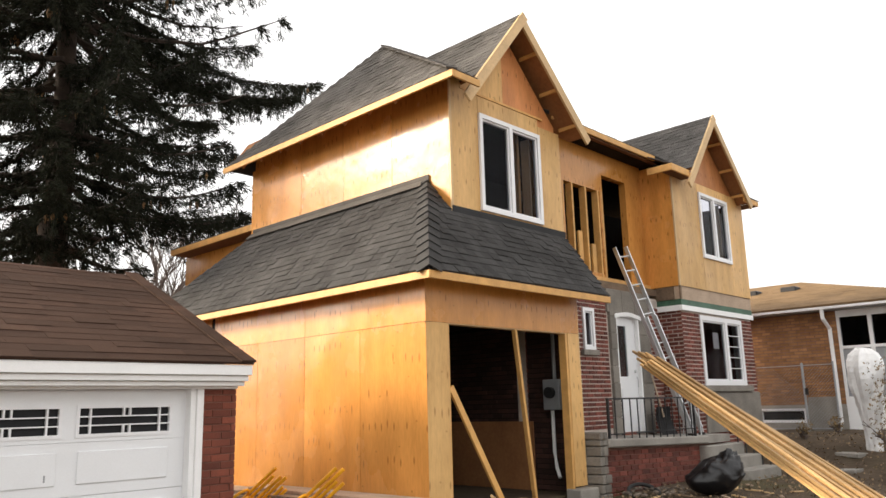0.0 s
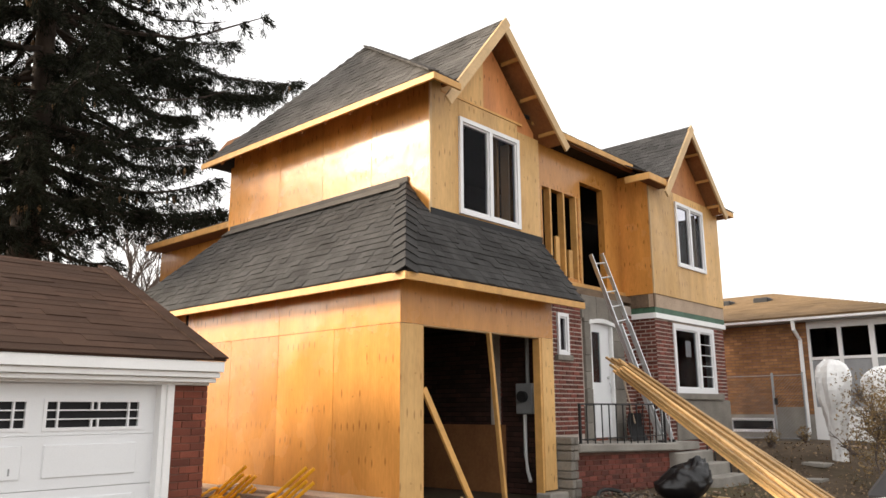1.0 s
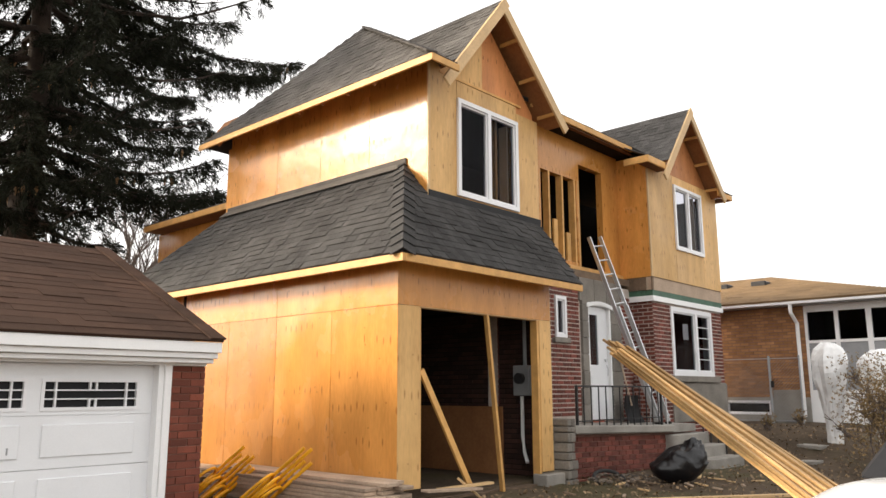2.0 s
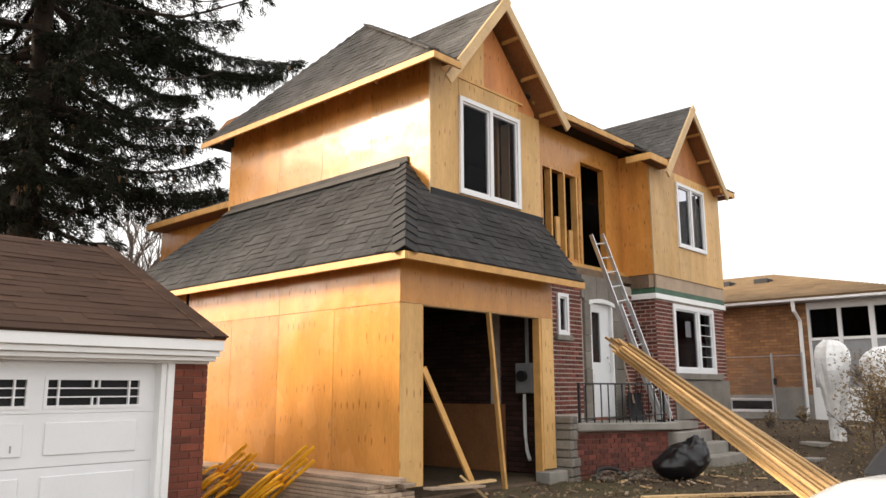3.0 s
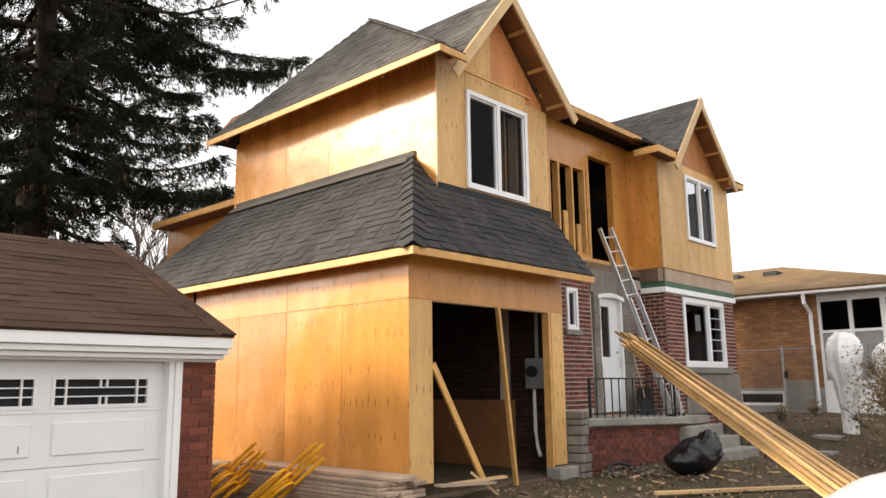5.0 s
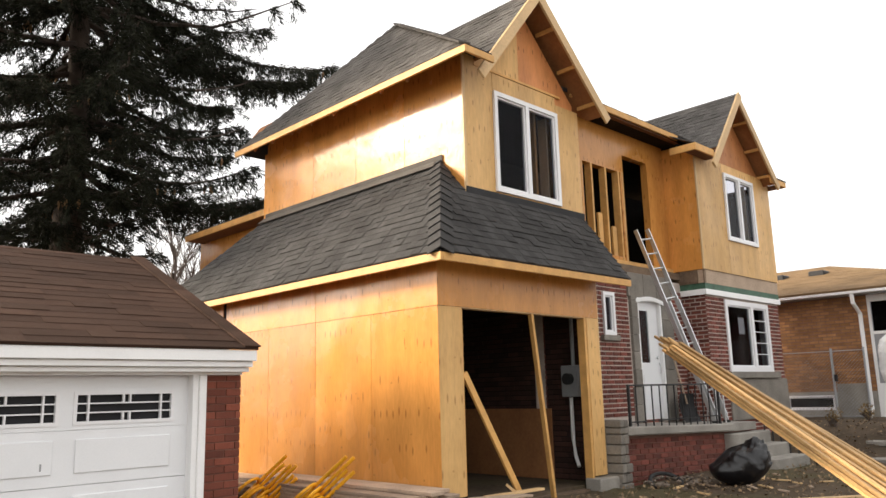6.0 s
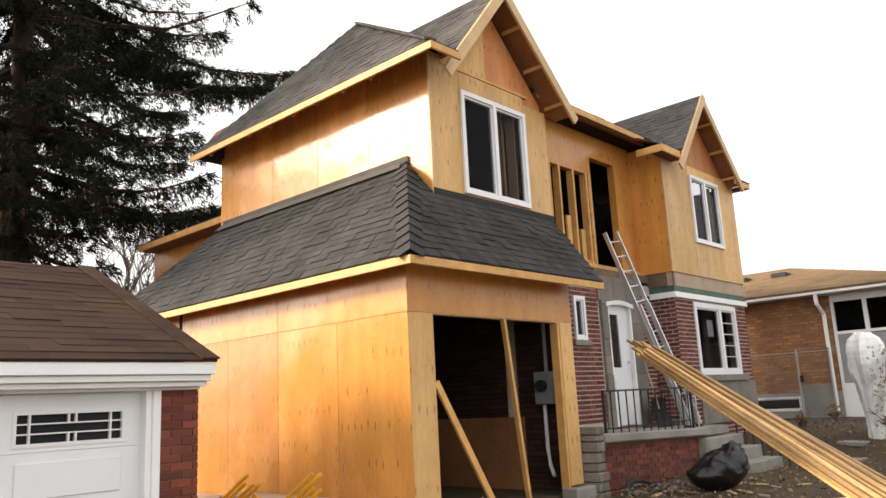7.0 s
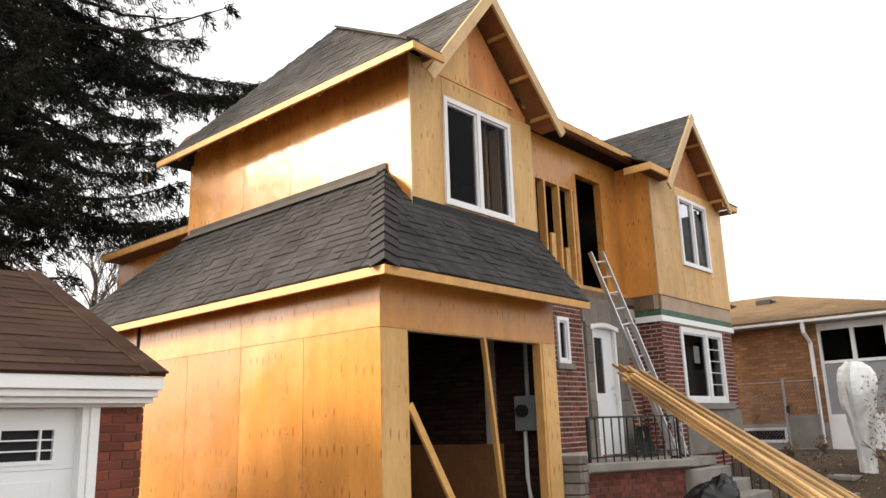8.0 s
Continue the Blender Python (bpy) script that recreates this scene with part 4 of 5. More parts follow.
def porch_build():
    p = thing("porch", (5.2, 0.4, 0.2), "raised brick porch with a concrete slab and worn concrete steps", "porch")
    u = Vector((PX1 - PX0, 0, slab_z(PX1) - slab_z(PX0))).normalized()
    bm = prism(bmesh.new(), Vector((PX0, PY, slab_z(PX0))), u, Y, Z, 0, (PX1 - PX0) / u.x, 0, YM - 0.04 - PY, -0.13, 0.0)
    part("slab", bm, M_CONCRETE, p, "thick sunken concrete slab", bevel=0.02)
    part("slab", box(PX1 + 0.002, 7.7, PY + 0.05, YM - 0.04, 0.80, slab_z(PX1) - 0.002), M_CONCRETE, p)
    o = Vector((PX0 + 0.1, PY + 0.15, 0.08))
    base = part("brick_base", prism(bmesh.new(), o, u, Y, Z, 0, PX1 - PX0 + 0.8, 0, 0.9, -0.1, 0.818), M_MORTAR_RED, p, "weathered brick porch base")
    lay("brick", courses(PX1 - PX0 - 0.12, 0.80, 0.225, 0.078, 0.012), o, u, Vector((-u.z, 0, u.x)), -Y, M_BRICK, base, 200, 0.014)
    for k in range(4):
        front = PY - 0.10 - 0.32 * k
        bm = bmesh.new()
        # rounded nosing corners
        r, x0, x1, y1 = 0.14, 6.62 - 0.02 * (k % 2), 7.95, (PY + 0.2 if k == 0 else PY - 0.10 - 0.32 * (k - 1))
        ring = [(x0, y1), *[(x0 + r - r * math.cos(a), front + r - r * math.sin(a)) for a in np.linspace(0, math.pi / 2, 5)], (x1, front), (x1, y1)]
        lo, hi = [bm.verts.new((a, b, 0.0)) for a, b in ring], [bm.verts.new((a, b, 0.766 - 0.195 * k)) for a, b in ring]
        bm.faces.new(lo[::-1])
        bm.faces.new(hi)
        for i in range(len(ring)):
            j = (i + 1) % len(ring)
            bm.faces.new((lo[i], lo[j], hi[j], hi[i]))
        part("step", bm, M_CONCRETE, p, "worn concrete step", bevel=0.015)


porch_build()


def railing_build():
    y = PY + 0.08
    r = thing("iron_railing", (5.0, y, 0.98), "black wrought iron railing along the porch edge", "railing")
    for x in (3.64, 6.40):
        part("post", box(x - 0.018, x + 0.018, y - 0.018, y + 0.018, slab_z(x) - 0.005, 1.60), M_IRON, r)
    part("top_rail", box(3.622, 6.418, y - 0.02, y + 0.02, 1.60, 1.625), M_IRON, r)
    part("bottom_rail", box(3.658, 6.382, y - 0.01, y + 0.01, 1.075, 1.092), M_IRON, r)
    for x in np.arange(3.84, 6.34, 0.223):
        part("baluster", box(x - 0.008, x + 0.008, y - 0.008, y + 0.008, slab_z(x) - 0.005, 1.60), M_IRON, r)
    s = thing("stair_railing", (7.88, -1.0, 0.3), "bent black iron stair railing", "railing")
    a, b = Vector((7.88, PY - 0.02, 1.22)), Vector((7.88, PY - 1.30, 0.52))
    part("hand_rail", beam(a, b, 0.035, 0.02), M_IRON, s)
    for k in range(10):
        q = a.lerp(b, k / 9)
        step = max(0, min(3, int((PY - 0.10 - q.y) / 0.32 + 0.999)))
        part("baluster", box(q.x - 0.01, q.x + 0.01, q.y - 0.01, q.y + 0.01, 0.766 - 0.195 * step - 0.005, q.z), M_IRON, s)
    t = thing("walker_frame", (6.95, 0.2, 0.935), "small folded metal frame standing on the porch", "frame")
    for x in (6.78, 7.05):
        part("leg", tube([(x, 0.02, 0.934), (x + 0.02, 0.05, 1.5), (x + 0.02, 0.2, 1.52), (x + 0.02, 0.24, 0.934)], 0.013, 6), M_ALU, t)
    part("bar", tube([(6.80, 0.06, 1.45), (7.07, 0.06, 1.45)], 0.012, 6), M_ALU, t)


railing_build()


def ladder_build():
    lad = thing("ladder", (6.96, 0.06, 0.936), "aluminium extension ladder leaning into the upper doorway", "ladder")
    foot, top = Vector((6.96, 0.06, 0.938)), Vector((6.31, 0.98, 4.50))
    d = top - foot
    s = Vector((1, 0, d.x / -d.z)).normalized()
    for k in (-0.21, 0.21):
        bm = beam(foot + s * k, top + s * k, 0.03, 0.075, up=Y)
        part("rail", bm, M_ALU, lad)
        part("rubber_foot", box(foot.x + k - 0.03, foot.x + k + 0.03, 0.01, 0.12, 0.934, 0.975), M_RUBBER, lad)
    out = Vector((0, -0.05, -0.012))
    for k in (-0.165, 0.165):
        part("rail", beam(foot + s * k + out + d * 0.03, foot + s * k + out + d * 0.62, 0.028, 0.07, up=Y), M_ALU, lad, "inner section rail")
    n = int(d.length / 0.295)
    for i in range(1, n + 1):
        p = foot + d * (i * 0.295 / d.length)
        part("rung", tube([p - s * 0.21, p + s * 0.21], 0.016, 8), M_ALU, lad)


ladder_build()


def lumber_bundle():
    b = thing("lumber_bundle", (2.35, -4.8, -0.05), "bundle of long fresh lumber boards leaning on the porch", "lumber")
    tip, foot = Vector((4.99, 0.10, 2.33)), Vector((2.37, -4.66, -0.08))
    d = (foot - tip).normalized()
    across = d.cross(Z).normalized()
    up = across.cross(d)
    rnd = random.Random(2)
    k = 0
    for row in range(3):
        for col in range(6):
            o = tip + across * ((col - 2.5) * 0.07 + rnd.uniform(-0.012, 0.012)) + up * (row * 0.044 + 0.03 * ((col * 2) % 3))
            o += d * (rnd.uniform(-0.05, 0.3) + 0.2 * abs(col - 2) + 0.12 * row - 0.08)
            w = rnd.choice((0.036, 0.042, 0.05))
            way = (foot + across * (col - 2.5) * 0.125 + up * row * 0.05 - o).normalized()
            bm = prism(bmesh.new(), o, way, across, up, 0, (foot - tip).length - 0.8 + rnd.uniform(0, 0.3), 0.0, w, 0.0, 0.036)
            part("board", bm, M_LUMBER_NEW, b, bevel=0.003)


lumber_bundle()


# ---- neighbouring garage ----
def neighbour_garage():
    g = thing("neighbour_garage", (-4.2, 3.2, 0.0), "low brick garage with a brown shingle roof and white door", "garage")
    yw, xr, xl = 0.62, -2.215, -6.6
    part("brick_wall", box(xr - 0.1, xr, yw + 0.2, 5.9, -0.2, 1.95), M_BRICK_NB, g)
    part("brick_wall", box(xl, xl + 0.1, yw, 5.9, -0.2, 1.95), M_BRICK_NB, g)
    part("brick_wall", box(xl, xr, 5.8, 5.9, -0.2, 1.95), M_BRICK_NB, g)
    pier = part("brick_pier", box(-2.585, xr, yw, yw + 0.2, -0.2, 1.80), M_MORTAR_RED, g, "red brick pier beside the garage door")
    lay("brick", courses(0.37, 1.97, 0.215, 0.074, 0.009), Vector((-2.585, yw, -0.18)), X, Z, -Y, M_BRICK_NB, pier, 120, 0.012)
    lay("brick", courses(0.6, 1.97, 0.215, 0.074, 0.009), Vector((xr, yw, -0.18)), Y, Z, X, M_BRICK_NB, pier, 100, 0.012, 0.0008)
    # stepped white fascia
    for y0, y1, z0, z1, xe in ((0.38, 0.42, 1.93, 2.04, -2.165), (0.42, 0.47, 1.872, 1.93, -2.185), (0.47, 0.53, 1.825, 1.872, -2.20)):
        part("fascia", box(xl - 0.2, xe, y0, y1 + 0.2, z0, z1 - 0.003), M_WHITE, g, "white stepped fascia board", bevel=0.005)
    part("lintel", box(xl, xr, yw - 0.04, yw + 0.2, 1.80, 1.824), M_WHITE, g)
    part("door_trim", box(-2.665, -2.587, yw - 0.03, yw + 0.14, -0.2, 1.80), M_WHITE, g, "white door trim", bevel=0.006)
    part("door_reveal", box(-2.72, -2.667, yw - 0.01, yw + 0.16, -0.2, 1.80), M_WHITE, g)
    # sectional door with window rows
    yd = yw + 0.10
    x0, x1 = -4.90, -2.72
    door = part("garage_door", box(x0, x1, yd + 0.035, yd + 0.07, -0.2, 1.80), M_WHITE_DOOR, g, "white sectional garage door with small-paned lights")
    h = 0.47
    wins = ((-4.79, -3.93), (-3.75, -2.89))
    tops = [1.80 - h * k for k in range(5)]
    for k in range(4):
        z1, z0 = tops[k], max(tops[k + 1], -0.2)
        o = Vector((x0, yd, z0))
        if k == 0:
            bm = pierced(o, X, Z, Y, x1 - x0, z1 - z0 - 0.006, 0.0, 0.034, [(a - x0, b - x0, 1.40 - z0, 1.63 - z0) for a, b in wins])
        else:
            bm = prism(bmesh.new(), o, X, Z, Y, 0, x1 - x0, 0.003, z1 - z0 - 0.003, 0.0, 0.034)
        sec = part("door_section", bm, M_WHITE_DOOR, door)
        if k:
            for a, b in wins:
                bm = bmesh.new()
                prism(bm, o, X, Z, -Y, a - x0, b - x0, 0.10, z1 - z0 - 0.08, 0.0, 0.014)
                part("raised_panel", bm, M_WHITE_DOOR, sec, bevel=0.011)
        else:
            for a, b in wins:
                part("light_backing", box(a, b, yd + 0.028, yd + 0.033, 1.40, 1.63), M_BLIND, sec, "dark garage window glass")
                bm = bmesh.new()
                w = b - a
                for u in (0.115, 0.475, 0.545, 0.885):
                    prism(bm, Vector((a, yd, 1.40)), X, Z, -Y, u * w - 0.008, u * w + 0.008, 0.0, 0.075 if 0.3 < u < 0.7 else 0.23, -0.027, 0.006)
                    if 0.3 < u < 0.7:
                        prism(bm, Vector((a, yd, 1.40)), X, Z, -Y, u * w - 0.008, u * w + 0.008, 0.155, 0.23, -0.027, 0.006)
                for zz in (0.075, 0.155):
                    prism(bm, Vector((a, yd, 1.40)), X, Z, -Y, 0, w, zz - 0.006, zz + 0.006, -0.027, 0.004)
                for q in ((-0.03, w + 0.03, -0.03, 0.0), (-0.03, w + 0.03, 0.23, 0.26), (-0.03, 0.0, 0.0, 0.23), (w, w + 0.03, 0.0, 0.23)):
                    prism(bm, Vector((a, yd, 1.40)), X, Z, -Y, *q, -0.001, 0.010)
                part("grille", bm, M_PVC, sec, "white window grille")
    part("door_lock", box(-4.03, -4.015, yd - 0.015, yd - 0.0005, 1.0, 1.06), M_GREY_METAL, door)
    # roof
    e, xe = 2.055, -2.16
    fr = [(xl - 0.3, 0.36, e), (xe, 0.36, e), (xe, 3.25, 3.37), (xl - 0.3, 3.25, 3.37)]
    bm = slab(fr, 0.018)
    slab([(xl - 0.3, 3.25, 3.37), (xe, 3.25, 3.37), (xe, 6.14, e), (xl - 0.3, 6.14, e)], 0.04, bm)
    roof = part("roof", bm, M_SHINGLE_BROWN, g, "brown asphalt shingle roof")
    shingled(fr, X, M_SHINGLE_BROWN, roof, 290, 0.17, 0.5, 0.008, near=(-3.0, 0.4, e))
    a, b = Vector((xe, 0.36, e)), Vector((xe, 3.25, 3.37))
    d = (b - a).normalized()
    for k in range(16):
        p = a + d * (k * 0.2)
        n = X.cross(d)
        part("rake_cap", prism(bmesh.new(), p, d, X, n, -0.005, 0.21, -0.16, 0.015, 0.012, 0.03), M_SHINGLE_BROWN, roof)
    gp = bmesh.new()
    pts = [(yw, 1.95), (5.8, 1.95), (3.25, 3.28)]
    lo, hi = [gp.verts.new((xr - 0.05, p, q)) for p, q in pts], [gp.verts.new((xr, p, q)) for p, q in pts]
    gp.faces.new(lo)
    gp.faces.new(hi[::-1])
    for i in range(3):
        j = (i + 1) % 3
        gp.faces.new((lo[i], hi[i], hi[j], lo[j]))
    part("gable_wall", gp, M_BRICK_NB, g)


neighbour_garage()


# ---- bungalow beyond the drive ----
def bungalow_build():
    XB = 14.4
    b = thing("bungalow", (18, 1.5, 0.7), "tan brick bungalow with a hipped tan roof and a glazed porch", "house")
    yc = -0.29
    wall = part("brick_wall", pierced(Vector((XB, yc, 0.5)), Y, Z, X, 9.2, 3.2, 0.0, 0.2, [(0.97, 2.17, 0.42, 0.78)]), M_MORTAR_RED, b, "tan brick side wall")
    part("foundation", pierced(Vector((XB, yc, 0.4)), Y, Z, -X, 9.2, 0.97, 0.0, 0.03, [(0.97, 2.17, 0.52, 0.88)]), M_CONCRETE, b, "grey rendered foundation")
    lay("brick", courses(5.0, 2.32, 0.225, 0.080, 0.016), Vector((XB, yc, 1.38)), Y, Z, -X, M_BRICK_TAN, wall, 200, 0.012)
    window(b, Vector((XB, yc + 0.97, 0.92)), Y, Z, -X, 1.2, 0.36, "low white basement window", bars=(), frame=0.04)
    # near-black sheet paints the basement's darkness behind its window
    part("room_shade_sheet", box(XB + 0.4, XB + 0.45, yc, 3, 0.6, 3.5), M_SHADE_BLACK, b)
    # glazed porch
    o = Vector((XB, -2.5, 0.6))
    panes = [(0.08, 0.64, 2.2, 2.93), (0.763, 1.395, 2.2, 2.93), (1.487, 2.14, 2.2, 2.93)]
    low = [(a, b, 0.95, 2.13) for a, b, _, _ in panes]
    pch = part("glazed_porch", pierced(o, Y, Z, X, 2.206, 3.1, 0.0, 0.1, panes + low), M_WHITE, b, "white framed glazed porch")
    for q in panes:
        g = part("pane", prism(bmesh.new(), o, Y, Z, X, *q, 0.04, 0.046), M_GLASS, pch)
        g.visible_shadow = False
    for q in low:
        part("infill_panel", prism(bmesh.new(), o, Y, Z, X, *q, 0.03, 0.05), M_GREY_METAL, pch, "grey lower panel")
    # near-black backing gives the porch panes their painted dark
    part("porch_shade_back", box(XB + 1.6, XB + 1.7, -2.6, yc, 0.6, 3.7), M_SHADE_BLACK, b)
    part("front_wall", box(XB, 22, -2.74, -2.62, 0.4, 3.7), M_WHITE, b)
    # eave and roof
    part("gutter", box(XB - 0.46, XB - 0.36, -2.9, 9.3, 3.72, 3.83), M_WHITE, b, "white metal gutter", bevel=0.012)
    part("soffit", box(XB - 0.36, XB, -2.9, 9.3, 3.70, 3.72), M_GREY_METAL, b)
    e = (3.84, XB - 0.48)
    ridge, front = 5.13, -2.9
    west = [(e[1], front, e[0]), (e[1], 9.3, e[0]), (18.6, 4.7, ridge), (18.6, 1.9, ridge)]
    bm = slab(west, 0.05)
    slab([(e[1], front, e[0]), (23.6, front, e[0]), (18.6, 1.9, ridge)], 0.05, bm)
    slab([(23.6, front, e[0]), (23.6, 9.3, e[0]), (18.6, 4.7, ridge), (18.6, 1.9, ridge)], 0.05, bm)
    slab([(e[1], 9.3, e[0]), (23.6, 9.3, e[0]), (18.6, 4.7, ridge)], 0.05, bm)
    roof = part("roof", bm, M_SHINGLE_TAN, b, "tan shingle hipped roof")
    shingled(west, Y, M_SHINGLE_TAN, roof, 0, 0.15, 0.33, 0.005)
    for y in (1.45, 2.6):
        part("roof_vent", box(16.85, 17.3, y, y + 0.45, 4.55, 4.80), M_IRON, b, "dark metal roof vent", bevel=0.03)
    # added near-black side and ceiling block daylight behind the porch panes
    part("porch_shade_side", box(XB + 0.21, XB + 1.6, yc, yc + 0.1, 0.5, 3.7), M_SHADE_BLACK, b)
    part("porch_shade_ceiling", box(XB + 0.1, XB + 1.6, -2.6, yc, 3.64, 3.69), M_SHADE_BLACK, b)
    pts = [(XB - 0.41, yc + 0.19, 3.74), (XB - 0.38, yc + 0.19, 3.5), (XB - 0.08, yc + 0.15, 3.25), (XB - 0.06, yc + 0.15, 0.9), (XB - 0.2, yc + 0.14, 0.82)]
    part("downpipe", tube(pts, 0.05, 8), M_WHITE, b, "white downpipe")


bungalow_build()


def fence_build():
    f = thing("chain_link_gate", (13.6, 0.1, 0.7), "galvanised chain link gate beside the bungalow", "gate")
    x, z0, z1 = 13.6, 0.74, 2.38
    for y in (-0.33, 0.40, 2.3):
        part("post", tube([(x, y, z0 - 0.15), (x, y, z1)], 0.032 if y == 0.40 else 0.022, 8), M_GREY_METAL, f)
        part("post_cap", tube([(x, y, z1), (x, y, z1 + 0.03)], [0.036, 0.015], 8), M_GREY_METAL, f)
    for z in (z1 - 0.04, z0 + 0.06):
        part("rail", tube([(x, -0.33, z), (x, 2.3, z)], 0.012, 6), M_GREY_METAL, f)
    part("latch", box(x - 0.06, x - 0.02, 0.30, 0.37, 1.62, 1.78), M_IRON, f, "dark gate latch")
    bm = bmesh.new()
    for k in range(34):
        for s in (-1, 1):
            a = -0.33 + k * 0.08
            h = min(1.5, (2.3 - a) if s > 0 else (a + 0.33))
            if h > 0.05:
                tube([(x, a, z0 + 0.07), (x, a + s * h, z0 + 0.07 + h)], 0.003, 3, bm, False)
    tagged(part("mesh", bm, M_GREY_METAL, f), kind="stuff")
    part("panel", box(x + 0.03, x + 0.045, -0.33, 0.36, z0 - 0.1, 1.56), M_CONCRETE, f, "pale grey lower panel")


fence_build()


def garden_edges():
    e = thing("garden_edging", (11.8, 0.1, 0.6), "weathered timber edging along a raised garden bed", "edging")
    for x, y0, y1, z in ((12.3, -1.9, 1.6, 0.72), (11.1, -1.7, 0.6, 0.58)):
        n = 3
        for k in range(n):
            a, b = y0 + (y1 - y0) * k / n, y0 + (y1 - y0) * (k + 1) / n - 0.02
            part("timber", box(x, x + 0.11, a, b, z - 0.35, z + 0.02 * (k % 2)), M_LUMBER_GREY, e, bevel=0.012)
    path = thing("paving_slab", (9.3, -1.5, 0.4), "cracked pale concrete slabs lying on the grass", "paving")
    rnd = random.Random(41)
    for k in range(2):
        x, y = 8.6 + 1.05 * k, -1.9 + 0.2 * k
        bm = box(-0.2, 0.2, -0.22, 0.22, -0.06, 0.015)
        ob = part("slab", bm, M_CONCRETE, path, bevel=0.01)
        ob.matrix_basis = Matrix.Translation((x, y, ground_z(x, y) + 0.02)) @ Matrix.Rotation(rnd.uniform(-0.3, 0.3), 4, "Z") @ Matrix.Rotation(rnd.uniform(-0.05, 0.05), 4, "X")


garden_edges()


# ---- trees and shrubs ----
def needles(tufts, material, name, parent, wide=(0.03, 0.06)):
    """Sprays of fine blades; a tuft is (place, direction, length, spread)."""
    rnd = np.random.RandomState(5)
    vs, fs = [], []
    for p, d, ln, spread, count in tufts:
        for _ in range(count):
            dd = np.array(d) + rnd.normal(0, spread, 3)
            dd /= np.linalg.norm(dd) + 1e-6
            s = np.cross(dd, rnd.normal(0, 1, 3))
            s /= np.linalg.norm(s) + 1e-6
            q = np.array(p) + rnd.normal(0, ln * 0.22, 3)
            L, w = ln * rnd.uniform(0.5, 1.1), ln * rnd.uniform(*wide)
            k = len(vs)
            vs += [tuple(q), tuple(q + dd * L * 0.5 + s * w), tuple(q + dd * L), tuple(q + dd * L * 0.5 - s * w)]
            fs.append((k, k + 1, k + 2, k + 3))
    me = bpy.data.meshes.new(name)
    me.from_pydata(vs, [], fs)
    me.materials.append(material)
    return link(new(name, me), parent)


def spruce():
    t = thing("spruce_tree", (-0.3, 12.0, 0.2), "tall dark spruce with drooping boughs and hanging cones", "tree")
    rnd = random.Random(11)
    base = Vector((-0.3, 12.0, 0.0))
    H = 19.0
    part("trunk", tube([base + Z * z + X * 0.05 * math.sin(z) for z in np.linspace(0, H, 14)], [0.42 * (1 - z / H) + 0.03 for z in np.linspace(0, H, 14)], 12), M_BARK, t, smooth=True)
    tufts = []
    cone = mesh_of("cone", tube([Vector((0, 0, 0)), Vector((0, 0, -0.1)), Vector((0, 0, -0.22))], [0.014, 0.042, 0.01], 6), M_CONE)
    limbs = [(12.1, -0.05, 7.2), (11.7, 0.12, 6.6), (11.2, -0.12, 6.2), (6.9, -0.35, 4.3), (7.3, -0.1, 4.6)]
    z = 5.7
    while z < H - 0.5:
        reach = float(np.interp(z, (5.7, 6.6, 7.6, 9.2, 11.0, 12.4, 13.2, 15.0, 19.0), (2.6, 3.6, 4.4, 5.2, 5.8, 5.9, 5.0, 3.9, 0.4)))
        limbs += [(z + rnd.uniform(-0.3, 0.3), (k + rnd.uniform(-0.35, 0.35)) * math.tau / 9 + z * 1.7, reach * rnd.uniform(0.62, 1.0)) for k in range(9)]
        z += 0.86
    for i, (zz, a, L) in enumerate(limbs):
        d = Vector((math.cos(a), math.sin(a), 0))
        thick = 1.35 if i < 5 else rnd.choice((0.45, 0.8, 1.05, 1.3))
        pts = []
        for s in np.linspace(0, 1, 9):
            sag = -0.17 * L * math.sin(s * 2.3) + 0.14 * L * max(0, s - 0.6)
            pts.append(base + Z * (zz + sag) + d * (0.15 + L * s) + Vector((rnd.gauss(0, 0.05), rnd.gauss(0, 0.05), 0)))
        part("limb", tube(pts, [0.07 * (1 - s) + 0.012 for s in np.linspace(0, 1, 9)], 5, None, False), M_BARK, t)
        side = d.cross(Z)
        n = int(L * 4.7 * thick)
        for m in range(n):
            s = 0.10 + 0.90 * (m + rnd.random()) / n
            q = s * 8
            i0 = min(7, int(q))
            p = pts[i0].lerp(pts[i0 + 1], q - i0)
            for sd in (-1, 1):
                ln = (0.12 + 0.85 * (1 - abs(s - 0.42) * 1.45)) * rnd.uniform(0.4, 1.15)
                tw = (d * 0.75 + side * sd * rnd.uniform(0.5, 1.2) - Z * rnd.uniform(0.05, 0.35)).normalized()
                for j in range(4):
                    c = p + tw * ln * (j + 0.3) / 3.4 - Z * 0.07 * j * j * ln
                    tufts.append((c, tw - Z * 0.35, 0.20, 0.42, 17))
            if rnd.random() < 0.55:
                hang = rnd.uniform(0.3, 0.95)
                for j in range(4):
                    tufts.append((p - Z * hang * j / 4, -Z + d * 0.2, 0.20, 0.3, 12))
            if rnd.random() < 0.024:
                for _ in range(3):
                    c = p + Vector((rnd.gauss(0, 0.12), rnd.gauss(0, 0.12), -0.1))
                    ob = new("cone", cone)
                    link(ob, t)
                    ob.matrix_basis = Matrix.Translation(c)
    tagged(needles(tufts, M_NEEDLE, "crown", t, (0.04, 0.075)), kind="stuff")


spruce()


